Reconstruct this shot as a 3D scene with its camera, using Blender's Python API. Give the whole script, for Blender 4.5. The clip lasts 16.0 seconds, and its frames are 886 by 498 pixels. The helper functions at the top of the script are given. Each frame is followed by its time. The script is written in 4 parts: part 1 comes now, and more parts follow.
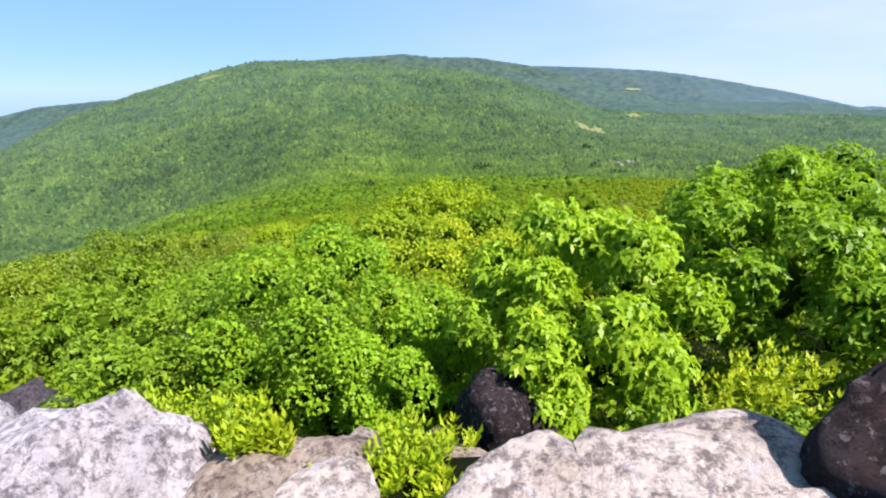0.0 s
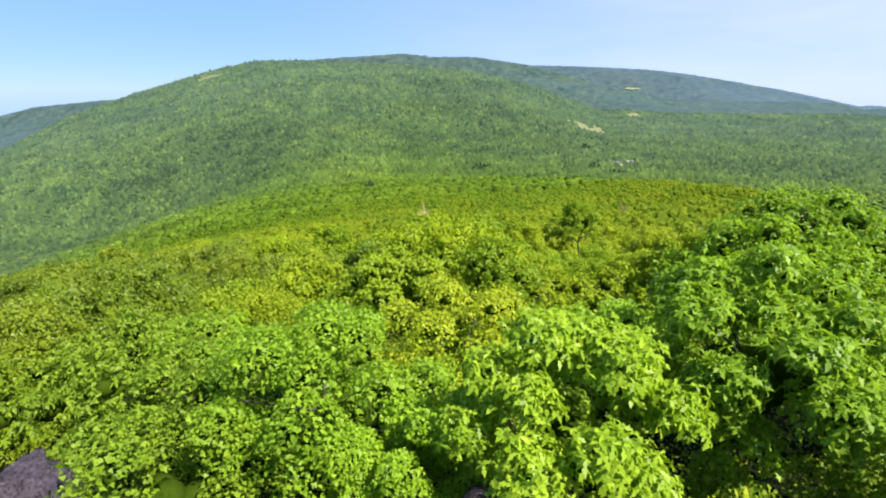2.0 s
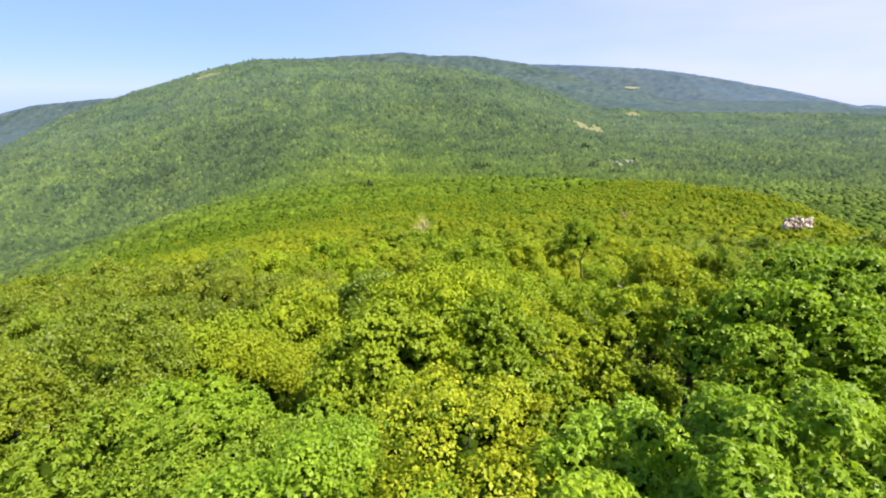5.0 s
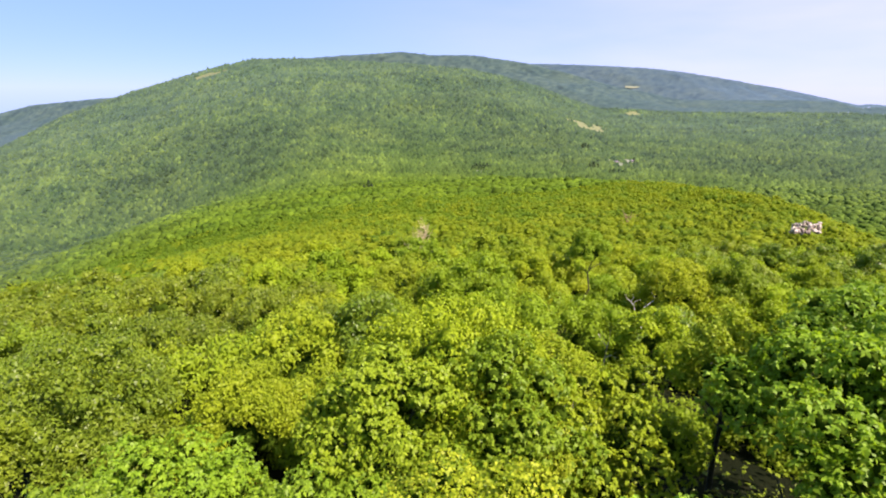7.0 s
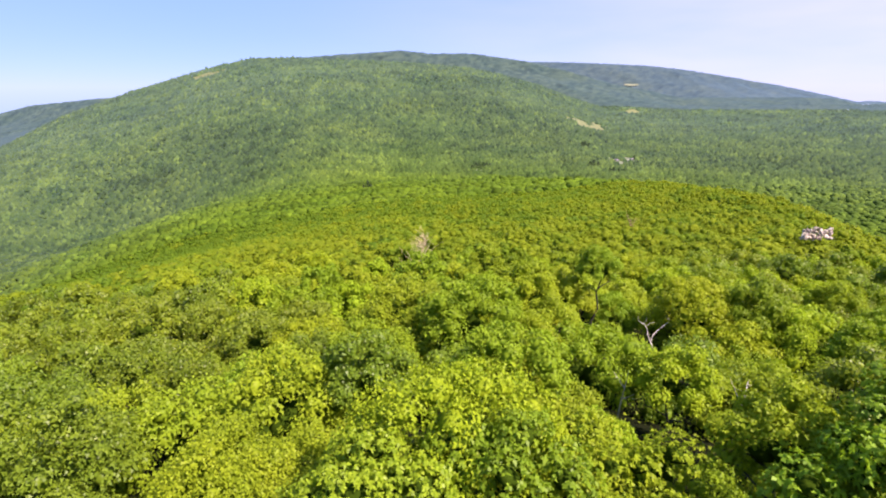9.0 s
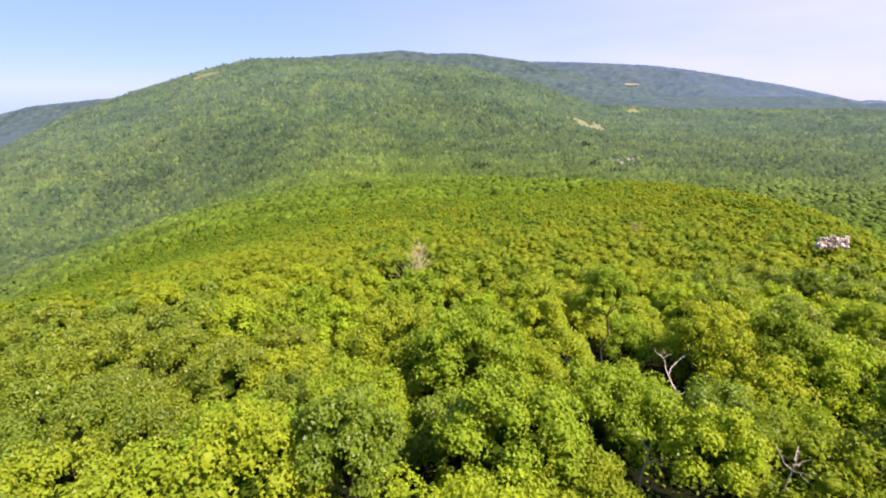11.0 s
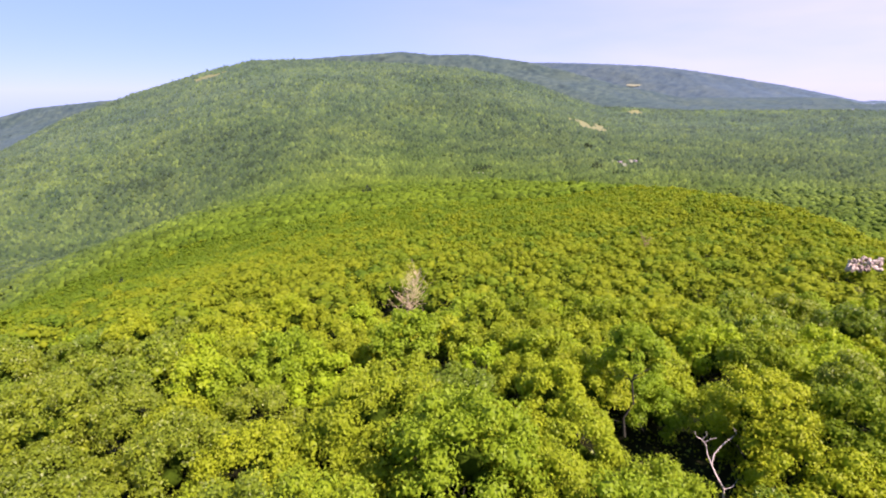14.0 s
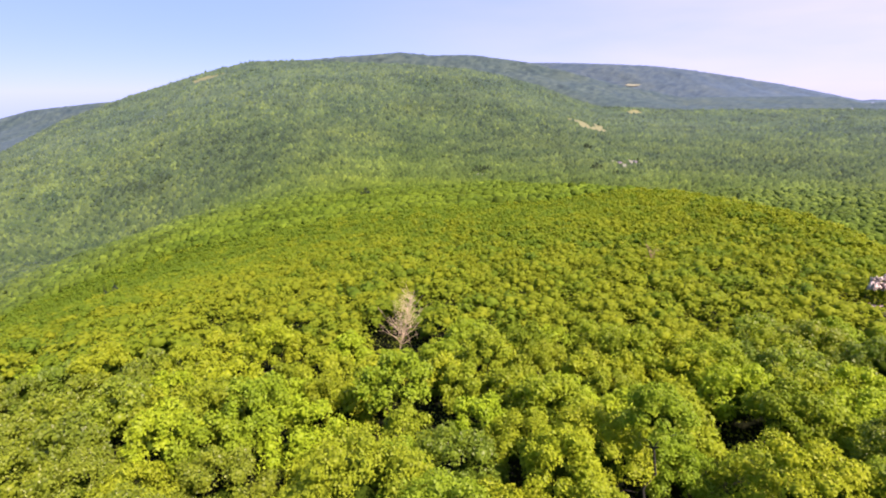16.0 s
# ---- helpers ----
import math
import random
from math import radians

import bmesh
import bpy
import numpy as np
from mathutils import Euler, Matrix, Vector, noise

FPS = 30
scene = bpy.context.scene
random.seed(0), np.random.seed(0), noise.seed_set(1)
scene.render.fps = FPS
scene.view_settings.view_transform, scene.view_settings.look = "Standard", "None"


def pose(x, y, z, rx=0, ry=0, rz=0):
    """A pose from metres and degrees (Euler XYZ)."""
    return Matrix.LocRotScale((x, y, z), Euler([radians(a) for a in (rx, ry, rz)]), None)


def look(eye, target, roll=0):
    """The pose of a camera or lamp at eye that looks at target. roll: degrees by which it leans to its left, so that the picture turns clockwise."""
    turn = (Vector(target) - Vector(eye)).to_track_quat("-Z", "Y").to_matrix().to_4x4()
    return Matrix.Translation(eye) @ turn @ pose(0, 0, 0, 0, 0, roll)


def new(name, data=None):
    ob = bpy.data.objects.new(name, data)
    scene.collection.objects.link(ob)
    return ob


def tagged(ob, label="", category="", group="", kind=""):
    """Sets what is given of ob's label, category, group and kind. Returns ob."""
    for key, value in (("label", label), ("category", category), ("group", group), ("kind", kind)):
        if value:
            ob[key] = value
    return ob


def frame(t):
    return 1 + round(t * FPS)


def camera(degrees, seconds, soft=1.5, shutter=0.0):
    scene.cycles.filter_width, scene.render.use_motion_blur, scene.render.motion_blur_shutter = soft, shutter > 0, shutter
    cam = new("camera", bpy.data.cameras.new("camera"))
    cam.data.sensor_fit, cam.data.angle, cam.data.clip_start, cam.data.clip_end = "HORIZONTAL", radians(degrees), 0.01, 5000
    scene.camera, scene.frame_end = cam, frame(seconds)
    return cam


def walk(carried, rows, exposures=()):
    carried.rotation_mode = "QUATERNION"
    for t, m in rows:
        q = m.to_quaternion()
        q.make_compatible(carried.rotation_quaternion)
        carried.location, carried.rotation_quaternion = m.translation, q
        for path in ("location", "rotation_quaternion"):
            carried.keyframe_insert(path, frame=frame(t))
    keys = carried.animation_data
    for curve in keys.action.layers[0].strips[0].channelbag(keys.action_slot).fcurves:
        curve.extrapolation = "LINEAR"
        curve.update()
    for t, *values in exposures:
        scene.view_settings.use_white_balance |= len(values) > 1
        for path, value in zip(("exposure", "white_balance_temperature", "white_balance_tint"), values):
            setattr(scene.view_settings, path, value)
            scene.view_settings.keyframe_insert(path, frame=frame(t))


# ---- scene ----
cam = camera(88.0, 16.0, 2.0)
PATH = [
    (0.0, (-0.000, 0.002, 1.499), (0.009, 9.456, -1.760), 0.15),
    (0.5, (0.032, 0.025, 1.903), (0.043, 9.477, -1.363), 0.10),
    (1.0, (0.070, 0.062, 2.322), (0.086, 9.514, -0.945), 0.11),
    (1.5, (0.101, 0.170, 2.681), (0.116, 9.619, -0.593), 0.07),
    (2.0, (0.104, 0.335, 3.000), (0.122, 9.784, -0.273), 0.13),
    (2.5, (0.110, 0.561, 3.289), (0.133, 10.009, 0.014), 0.17),
    (3.0, (0.120, 0.832, 3.566), (0.142, 10.280, 0.287), 0.17),
    (3.5, (0.137, 1.110, 3.855), (0.165, 10.555, 0.570), 0.18),
    (4.0, (0.161, 1.387, 4.167), (0.195, 10.830, 0.875), 0.19),
    (6.5, (-0.092, 3.744, 4.998), (-0.053, 13.182, 1.693), 0.21),
    (7.0, (-0.123, 4.373, 5.167), (-0.081, 13.809, 1.858), 0.18),
    (7.5, (-0.138, 5.148, 5.385), (-0.093, 14.583, 2.071), 0.11),
    (8.0, (-0.131, 5.845, 5.611), (-0.085, 15.276, 2.287), 0.04),
    (8.5, (-0.140, 6.657, 5.868), (-0.094, 16.084, 2.533), -0.03),
    (11.0, (0.344, 11.987, 6.498), (0.379, 21.412, 3.156), -0.19),
    (11.5, (0.467, 13.149, 6.708), (0.499, 22.574, 3.367), -0.22),
    (12.0, (0.549, 14.335, 6.827), (0.573, 23.763, 3.493), -0.22),
    (12.5, (0.684, 15.679, 7.057), (0.694, 25.107, 3.724), -0.23),
    (13.0, (0.801, 16.866, 7.286), (0.805, 26.296, 3.956), -0.26),
    (13.5, (0.938, 18.307, 7.568), (0.939, 27.738, 4.242), -0.29),
    (14.0, (1.060, 19.552, 7.845), (1.060, 28.984, 4.523), -0.31),
    (14.5, (1.238, 21.011, 8.140), (1.238, 30.445, 4.823), -0.36),
    (15.0, (1.394, 22.310, 8.445), (1.396, 31.744, 5.127), -0.42),
    (15.5, (1.567, 23.753, 8.805), (1.567, 33.186, 5.487), -0.44),
    (16.0, (1.686, 25.103, 9.075), (1.693, 34.537, 5.758), -0.52),
]
LIGHT = [(0.0, 1.38, 6650, 30), (0.6, 1.34, 6650, 31), (1.5, 1.33, 6650, 32), (4.0, 1.36, 6800, 42), (8.0, 1.39, 6830, 53), (11.0, 1.41, 6850, 60), (16.0, 1.41, 6880, 68)]
walk(cam, [(t, look(eye, target, roll)) for t, eye, target, roll in PATH], LIGHT)

# ---- light ----
SUN = Vector((0.50, -0.36, 0.785)).normalized()
world = bpy.data.worlds.new("sky")
scene.world = world
world.use_nodes = True
wn, wl = world.node_tree.nodes, world.node_tree.links
sky = wn.new("ShaderNodeTexSky")
sky.sky_type, sky.sun_disc = "NISHITA", False
sky.sun_elevation, sky.sun_rotation = math.asin(SUN.z), math.atan2(SUN.x, SUN.y)
sky.altitude, sky.air_density, sky.dust_density, sky.ozone_density = 2500, 1.0, 0.1, 2.0
wn["Background"].inputs["Strength"].default_value = 0.064
clear = wn.new("ShaderNodeMix")
clear.data_type, clear.blend_type, clear.inputs[0].default_value = "RGBA", "MULTIPLY", 1.0
clear.inputs[7].default_value = (0.86, 0.97, 1.15, 1)
air = wn.new("ShaderNodeMix")
air.data_type, air.blend_type, air.inputs[0].default_value = "RGBA", "MIX", 0.74
air.inputs[7].default_value = (1.5, 3.95, 6.95, 1)
wl.new(sky.outputs["Color"], clear.inputs[6])
wl.new(clear.outputs[2], air.inputs[6])
# Thin high cloud, thicker towards the sun's side.
way, split = wn.new("ShaderNodeTexCoord"), wn.new("ShaderNodeSeparateXYZ")
wl.new(way.outputs["Generated"], split.inputs[0])
side = wn.new("ShaderNodeMapRange")
side.interpolation_type = "SMOOTHSTEP"
side.inputs[1].default_value, side.inputs[2].default_value, side.inputs[3].default_value, side.inputs[4].default_value = -0.5, 0.8, 0.0, 0.4
wl.new(split.outputs[0], side.inputs[0])
wisp = wn.new("ShaderNodeTexNoise")
wisp.inputs["Scale"].default_value, wisp.inputs["Detail"].default_value = 3.0, 6.0
stretch = wn.new("ShaderNodeMapping")
stretch.inputs["Scale"].default_value = (1.0, 1.0, 5.0)
wl.new(way.outputs["Generated"], stretch.inputs[0])
wl.new(stretch.outputs[0], wisp.inputs["Vector"])
amount = wn.new("ShaderNodeMath")
amount.operation = "MULTIPLY"
wl.new(side.outputs[0], amount.inputs[0])
thin = wn.new("ShaderNodeMapRange")
thin.inputs[1].default_value, thin.inputs[2].default_value, thin.inputs[3].default_value, thin.inputs[4].default_value = 0.3, 0.7, 0.7, 1.15
wl.new(wisp.outputs[0], thin.inputs[0])
wl.new(thin.outputs[0], amount.inputs[1])
veil = wn.new("ShaderNodeMix")
veil.data_type, veil.blend_type = "RGBA", "MIX"
veil.inputs[7].default_value = (6.6, 7.4, 8.2, 1)
wl.new(amount.outputs[0], veil.inputs[0])
wl.new(air.outputs[2], veil.inputs[6])
wl.new(veil.outputs[2], wn["Background"].inputs["Color"])
sun = new("sun", bpy.data.lights.new("sun", "SUN"))
sun.data.energy, sun.data.angle, sun.data.color = 5.0, radians(0.5), (1.0, 0.96, 0.88)
sun.matrix_world = look((0, 0, 60), Vector((0, 0, 60)) - SUN)


# ---- materials ----
def material(name):
    m = bpy.data.materials.new(name)
    m.use_nodes = True
    return m, m.node_tree.nodes, m.node_tree.links, m.node_tree.nodes["Principled BSDF"]


def ramp(n, l, source, stops):
    r = n.new("ShaderNodeValToRGB")
    while len(r.color_ramp.elements) < len(stops):
        r.color_ramp.elements.new(0.5)
    for e, (at, colour) in zip(r.color_ramp.elements, stops):
        e.position, e.color = at, (*colour, 1)
    l.new(source, r.inputs[0])
    return r.outputs[0]


def mixed(n, l, kind, factor, a, b):
    m = n.new("ShaderNodeMix")
    m.data_type, m.blend_type = "RGBA", kind
    for socket, v in ((m.inputs[0], factor), (m.inputs[6], a), (m.inputs[7], b)):
        if isinstance(v, (int, float)):
            socket.default_value = v
        elif isinstance(v, tuple):
            socket.default_value = (*v, 1)
        else:
            l.new(v, socket)
    return m.outputs[2]


def noise_of(n, l, scale, detail=4.0, rough=0.6, coords="Object", kind="ShaderNodeTexNoise"):
    tc, t = n.new("ShaderNodeTexCoord"), n.new(kind)
    l.new(tc.outputs[coords], t.inputs["Vector"])
    t.inputs["Scale"].default_value = scale
    if kind == "ShaderNodeTexNoise":
        t.inputs["Detail"].default_value, t.inputs["Roughness"].default_value = detail, rough
    return t


def bump(n, l, height, strength, distance, bsdf):
    b = n.new("ShaderNodeBump")
    b.inputs["Strength"].default_value, b.inputs["Distance"].default_value = strength, distance
    l.new(height, b.inputs["Height"])
    l.new(b.outputs[0], bsdf.inputs["Normal"])


def leaf_material(name, dark, mid, light, gloss=0.42, thin=0.3, whole=0.6, by_crown=False, shine=0.14):
    """Leaves: each one its own green, each tree its own shift, some light through the blade."""
    m, n, l, p = material(name)
    geo, info = n.new("ShaderNodeNewGeometry"), n.new("ShaderNodeObjectInfo")
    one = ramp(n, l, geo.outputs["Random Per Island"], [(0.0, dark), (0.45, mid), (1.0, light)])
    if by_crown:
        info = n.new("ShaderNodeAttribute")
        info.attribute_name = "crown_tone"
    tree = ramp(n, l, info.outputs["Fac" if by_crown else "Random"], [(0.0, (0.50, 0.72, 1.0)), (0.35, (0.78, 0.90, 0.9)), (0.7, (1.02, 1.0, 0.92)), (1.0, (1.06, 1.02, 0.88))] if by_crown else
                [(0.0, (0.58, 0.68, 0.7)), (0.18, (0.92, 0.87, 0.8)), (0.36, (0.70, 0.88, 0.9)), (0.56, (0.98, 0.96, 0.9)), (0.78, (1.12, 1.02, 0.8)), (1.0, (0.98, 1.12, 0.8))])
    c = mixed(n, l, "MULTIPLY", whole, one, tree)
    patch = noise_of(n, l, 1.1, 2)
    c = mixed(n, l, "MULTIPLY", 0.35, c, ramp(n, l, patch.outputs[0], [(0.35, (0.6, 0.75, 0.7)), (0.65, (1.25, 1.15, 0.9))]))
    l.new(c, p.inputs["Base Color"])
    p.inputs["Roughness"].default_value = gloss
    p.inputs["Specular IOR Level"].default_value = shine
    t, mix = n.new("ShaderNodeBsdfTranslucent"), n.new("ShaderNodeMixShader")
    l.new(mixed(n, l, "MULTIPLY", 1.0, c, (1.5, 1.45, 0.5)), t.inputs["Color"])
    mix.inputs[0].default_value = thin
    l.new(p.outputs[0], mix.inputs[1])
    l.new(t.outputs[0], mix.inputs[2])
    l.new(mix.outputs[0], n["Material Output"].inputs["Surface"])
    return m


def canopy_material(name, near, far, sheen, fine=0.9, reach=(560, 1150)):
    """Far forest: tone by crown, stands of lighter and darker trees, leafy relief; distance haze is painted in by
    colour and sheen.
    """
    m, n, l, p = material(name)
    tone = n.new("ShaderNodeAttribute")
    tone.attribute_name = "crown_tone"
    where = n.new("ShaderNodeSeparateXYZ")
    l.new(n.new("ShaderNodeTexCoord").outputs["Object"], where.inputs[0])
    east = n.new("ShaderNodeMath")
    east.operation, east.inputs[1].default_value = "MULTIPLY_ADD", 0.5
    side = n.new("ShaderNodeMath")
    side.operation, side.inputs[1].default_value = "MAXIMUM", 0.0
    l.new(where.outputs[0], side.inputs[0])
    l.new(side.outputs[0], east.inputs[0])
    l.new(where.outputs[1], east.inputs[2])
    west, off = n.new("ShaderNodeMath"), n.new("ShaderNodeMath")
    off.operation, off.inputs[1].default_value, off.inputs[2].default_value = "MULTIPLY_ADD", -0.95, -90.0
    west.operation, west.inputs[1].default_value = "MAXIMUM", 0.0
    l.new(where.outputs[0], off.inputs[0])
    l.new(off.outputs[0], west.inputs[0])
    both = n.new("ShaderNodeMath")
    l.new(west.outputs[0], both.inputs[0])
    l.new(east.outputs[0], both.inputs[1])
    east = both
    # Near greens turn to far greens: distance haze put into the colour.
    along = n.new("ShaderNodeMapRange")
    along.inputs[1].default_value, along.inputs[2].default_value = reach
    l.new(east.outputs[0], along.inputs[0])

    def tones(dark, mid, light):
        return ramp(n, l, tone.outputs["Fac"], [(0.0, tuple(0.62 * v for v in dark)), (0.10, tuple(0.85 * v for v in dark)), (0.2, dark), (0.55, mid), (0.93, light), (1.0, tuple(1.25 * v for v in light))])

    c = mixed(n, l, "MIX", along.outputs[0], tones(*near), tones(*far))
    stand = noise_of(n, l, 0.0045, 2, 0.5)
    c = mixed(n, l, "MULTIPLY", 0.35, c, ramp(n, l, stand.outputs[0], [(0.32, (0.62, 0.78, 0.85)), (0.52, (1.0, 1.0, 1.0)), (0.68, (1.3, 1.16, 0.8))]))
    # Bluish dark patches paint the shadowed hollows between clumps.
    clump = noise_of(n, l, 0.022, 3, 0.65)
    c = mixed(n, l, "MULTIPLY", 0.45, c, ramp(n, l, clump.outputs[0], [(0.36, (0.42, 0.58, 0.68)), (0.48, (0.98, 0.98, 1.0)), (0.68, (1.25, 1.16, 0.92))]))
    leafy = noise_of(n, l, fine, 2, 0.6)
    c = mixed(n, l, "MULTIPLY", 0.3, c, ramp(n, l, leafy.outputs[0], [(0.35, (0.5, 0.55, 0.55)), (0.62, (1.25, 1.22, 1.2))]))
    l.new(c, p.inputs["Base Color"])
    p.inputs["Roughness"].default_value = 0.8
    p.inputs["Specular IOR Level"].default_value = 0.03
    # Blue sheen that grows with distance, standing in for haze.
    haze_sheen = n.new("ShaderNodeMapRange")
    haze_sheen.inputs[1].default_value, haze_sheen.inputs[2].default_value, haze_sheen.inputs[3].default_value, haze_sheen.inputs[4].default_value = 650, 2300, *sheen
    l.new(east.outputs[0], haze_sheen.inputs[0])
    l.new(haze_sheen.outputs[0], p.inputs["Sheen Weight"])
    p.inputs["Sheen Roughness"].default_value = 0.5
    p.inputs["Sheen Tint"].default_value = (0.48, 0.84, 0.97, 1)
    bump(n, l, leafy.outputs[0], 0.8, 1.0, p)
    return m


OAK = leaf_material("oak_leaf", (0.115, 0.236, 0.0125), (0.184, 0.35, 0.0172), (0.26, 0.443, 0.0295), 0.42, 0.42, shine=0.15)
MAPLE = leaf_material("maple_leaf", (0.116, 0.228, 0.0114), (0.178, 0.334, 0.0148), (0.234, 0.405, 0.0222), 0.48, 0.45, shine=0.16)
CREST = leaf_material("mid_green_leaf", (0.135, 0.238, 0.0105), (0.174, 0.295, 0.0128), (0.212, 0.343, 0.017), 0.45, 0.4, shine=0.13)
SHRUB = leaf_material("shrub_leaf", (0.205, 0.30, 0.0085), (0.305, 0.415, 0.0134), (0.39, 0.475, 0.0269), 0.45, 0.45)
WOODS = leaf_material("woodland_leaf", (0.161, 0.247, 0.0086), (0.183, 0.278, 0.0099), (0.205, 0.307, 0.0112), 0.5, 0.34, 0.95, shine=0.09)
DULL = leaf_material("dull_shade_leaf", (0.0968, 0.165, 0.00935), (0.1232, 0.2035, 0.01155), (0.154, 0.2398, 0.0143), 0.42, 0.32, 0.8, shine=0.16)
# Olive foliage; also paints shade onto the side oaks and low bushes.
SHADY = leaf_material("olive_shade_leaf", (0.104, 0.200, 0.0117), (0.150, 0.276, 0.0144), (0.192, 0.330, 0.0198), 0.5, 0.42, shine=0.15)
LOWER = leaf_material("lower_slope_leaf", (0.124, 0.190, 0.0074), (0.136, 0.206, 0.0082), (0.148, 0.223, 0.0092), 0.65, 0.36, 0.95, True, shine=0.05)
PINE = leaf_material("pine_needle", (0.0096, 0.0256, 0.0102), (0.016, 0.0384, 0.0141), (0.0256, 0.0544, 0.0192), 0.6, 0.05)
# Far tones and sheen carry the painted haze, bluest on the last ridge.
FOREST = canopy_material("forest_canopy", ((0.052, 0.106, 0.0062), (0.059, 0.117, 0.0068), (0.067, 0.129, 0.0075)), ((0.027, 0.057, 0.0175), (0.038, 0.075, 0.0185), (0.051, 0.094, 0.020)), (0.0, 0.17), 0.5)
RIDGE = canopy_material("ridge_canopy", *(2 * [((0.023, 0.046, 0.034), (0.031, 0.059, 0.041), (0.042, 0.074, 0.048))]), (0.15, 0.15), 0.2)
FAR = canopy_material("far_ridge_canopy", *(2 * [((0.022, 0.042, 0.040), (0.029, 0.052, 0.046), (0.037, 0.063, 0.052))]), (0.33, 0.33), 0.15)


def bark_material(name, dark, light, scale=9.0):
    m, n, l, p = material(name)
    t = noise_of(n, l, scale, 6, 0.7)
    l.new(ramp(n, l, t.outputs[0], [(0.3, dark), (0.7, light)]), p.inputs["Base Color"])
    p.inputs["Roughness"].default_value = 0.9
    p.inputs["Specular IOR Level"].default_value = 0.15
    bump(n, l, t.outputs[0], 0.7, 0.03, p)
    return m


BARK = bark_material("bark", (0.016, 0.019, 0.011), (0.056, 0.064, 0.042))
# Dark green for inner lumps: painted shade inside the crowns.
INNER = bark_material("painted_crown_shade", (0.012, 0.028, 0.002), (0.030, 0.062, 0.004), 3.0)
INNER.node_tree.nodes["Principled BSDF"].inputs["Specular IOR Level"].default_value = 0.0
DEAD = bark_material("dead_wood", (0.266, 0.259, 0.196), (0.476, 0.469, 0.371), 5.0)
PALEWOOD = bark_material("pale_brown_dead_wood", (0.28, 0.245, 0.115), (0.56, 0.505, 0.28), 3.0)
BROWN = bark_material("brown_dead_wood", (0.14, 0.098, 0.049), (0.294, 0.217, 0.119), 3.0)


def rock_material(name, dark, mid, light, lichen, much, stain=(0.2376, 0.165, 0.0924), fissure=0.3, dots=5.0):
    """Weathered sandstone: broad tones, tan stains, lichen, thin wandering fissures and fine grain."""
    m, n, l, p = material(name)
    broad, grain, spots = noise_of(n, l, 2.2, 7, 0.7), noise_of(n, l, 16, 8, 0.75), noise_of(n, l, dots, 6, 0.7)
    c = ramp(n, l, broad.outputs[0], [(0.3, dark), (0.47, mid), (0.68, light)])
    c = mixed(n, l, "MULTIPLY", 0.75, c, ramp(n, l, grain.outputs[0], [(0.36, (0.38, 0.37, 0.39)), (0.55, (1.22, 1.22, 1.22))]))
    rust = noise_of(n, l, 1.3, 4, 0.6)
    c = mixed(n, l, "MIX", ramp(n, l, rust.outputs[0], [(0.55, (0, 0, 0)), (0.68, (0.6, 0.6, 0.6))]), c, stain)
    c = mixed(n, l, "MIX", ramp(n, l, spots.outputs[0], [(much, (0, 0, 0)), (much + 0.05, (0.85, 0.85, 0.85))]), c, lichen)
    wander = noise_of(n, l, 3.0, 5, 0.6)
    lines = n.new("ShaderNodeTexVoronoi")
    lines.feature = "DISTANCE_TO_EDGE"
    lines.inputs["Scale"].default_value = 1.7
    l.new(mixed(n, l, "ADD", 1.0, n["Texture Coordinate"].outputs["Object"], wander.outputs["Color"]), lines.inputs["Vector"])
    thin = ramp(n, l, lines.outputs["Distance"], [(0.0, (0.25, 0.24, 0.25)), (0.018, (1, 1, 1))])
    patchy = noise_of(n, l, 1.7, 2)
    c = mixed(n, l, "MULTIPLY", ramp(n, l, patchy.outputs[0], [(0.42, (0, 0, 0)), (0.6, (fissure, fissure, fissure))]), c, thin)
    crust = noise_of(n, l, 8.0, 10, 0.8)
    c = mixed(n, l, "MULTIPLY", 0.72, c, ramp(n, l, crust.outputs[0], [(0.43, (0.34, 0.32, 0.34)), (0.51, (1, 1, 1))]))
    l.new(c, p.inputs["Base Color"])
    p.inputs["Roughness"].default_value = 0.88
    p.inputs["Specular IOR Level"].default_value = 0.2
    bump(n, l, mixed(n, l, "MULTIPLY", 0.25, mixed(n, l, "MULTIPLY", 0.8, grain.outputs[0], crust.outputs[0]), thin), 1.0, 0.16, p)
    return m


PALE = rock_material("pale_sandstone", (0.42, 0.415, 0.43), (0.64, 0.635, 0.65), (0.77, 0.76, 0.775), (0.79, 0.785, 0.8), 0.56)
TAN = rock_material("tan_sandstone", (0.45, 0.395, 0.33), (0.68, 0.62, 0.54), (0.78, 0.735, 0.665), (0.7, 0.68, 0.68), 0.56, (0.33, 0.22, 0.13))
BUFF = rock_material("grey_brown_sandstone", (0.1452, 0.1221, 0.0924), (0.2244, 0.1914, 0.1452), (0.3036, 0.2706, 0.2178), (0.33, 0.3168, 0.2904), 0.62)
WARM = rock_material("warm_tan_sandstone", (0.26, 0.21, 0.165), (0.43, 0.365, 0.30), (0.56, 0.49, 0.42), (0.55, 0.52, 0.49), 0.58)
GREY = rock_material("purple_grey_sandstone", (0.0413, 0.036, 0.0465), (0.0825, 0.075, 0.09), (0.1575, 0.1462, 0.1613), (0.27, 0.255, 0.2625), 0.6, (0.12, 0.09, 0.075))
STONE = rock_material("pale_tan_sandstone", (0.2, 0.18, 0.115), (0.50, 0.465, 0.33), (0.68, 0.64, 0.48), (0.7, 0.665, 0.52), 0.6, (0.26, 0.2, 0.12))
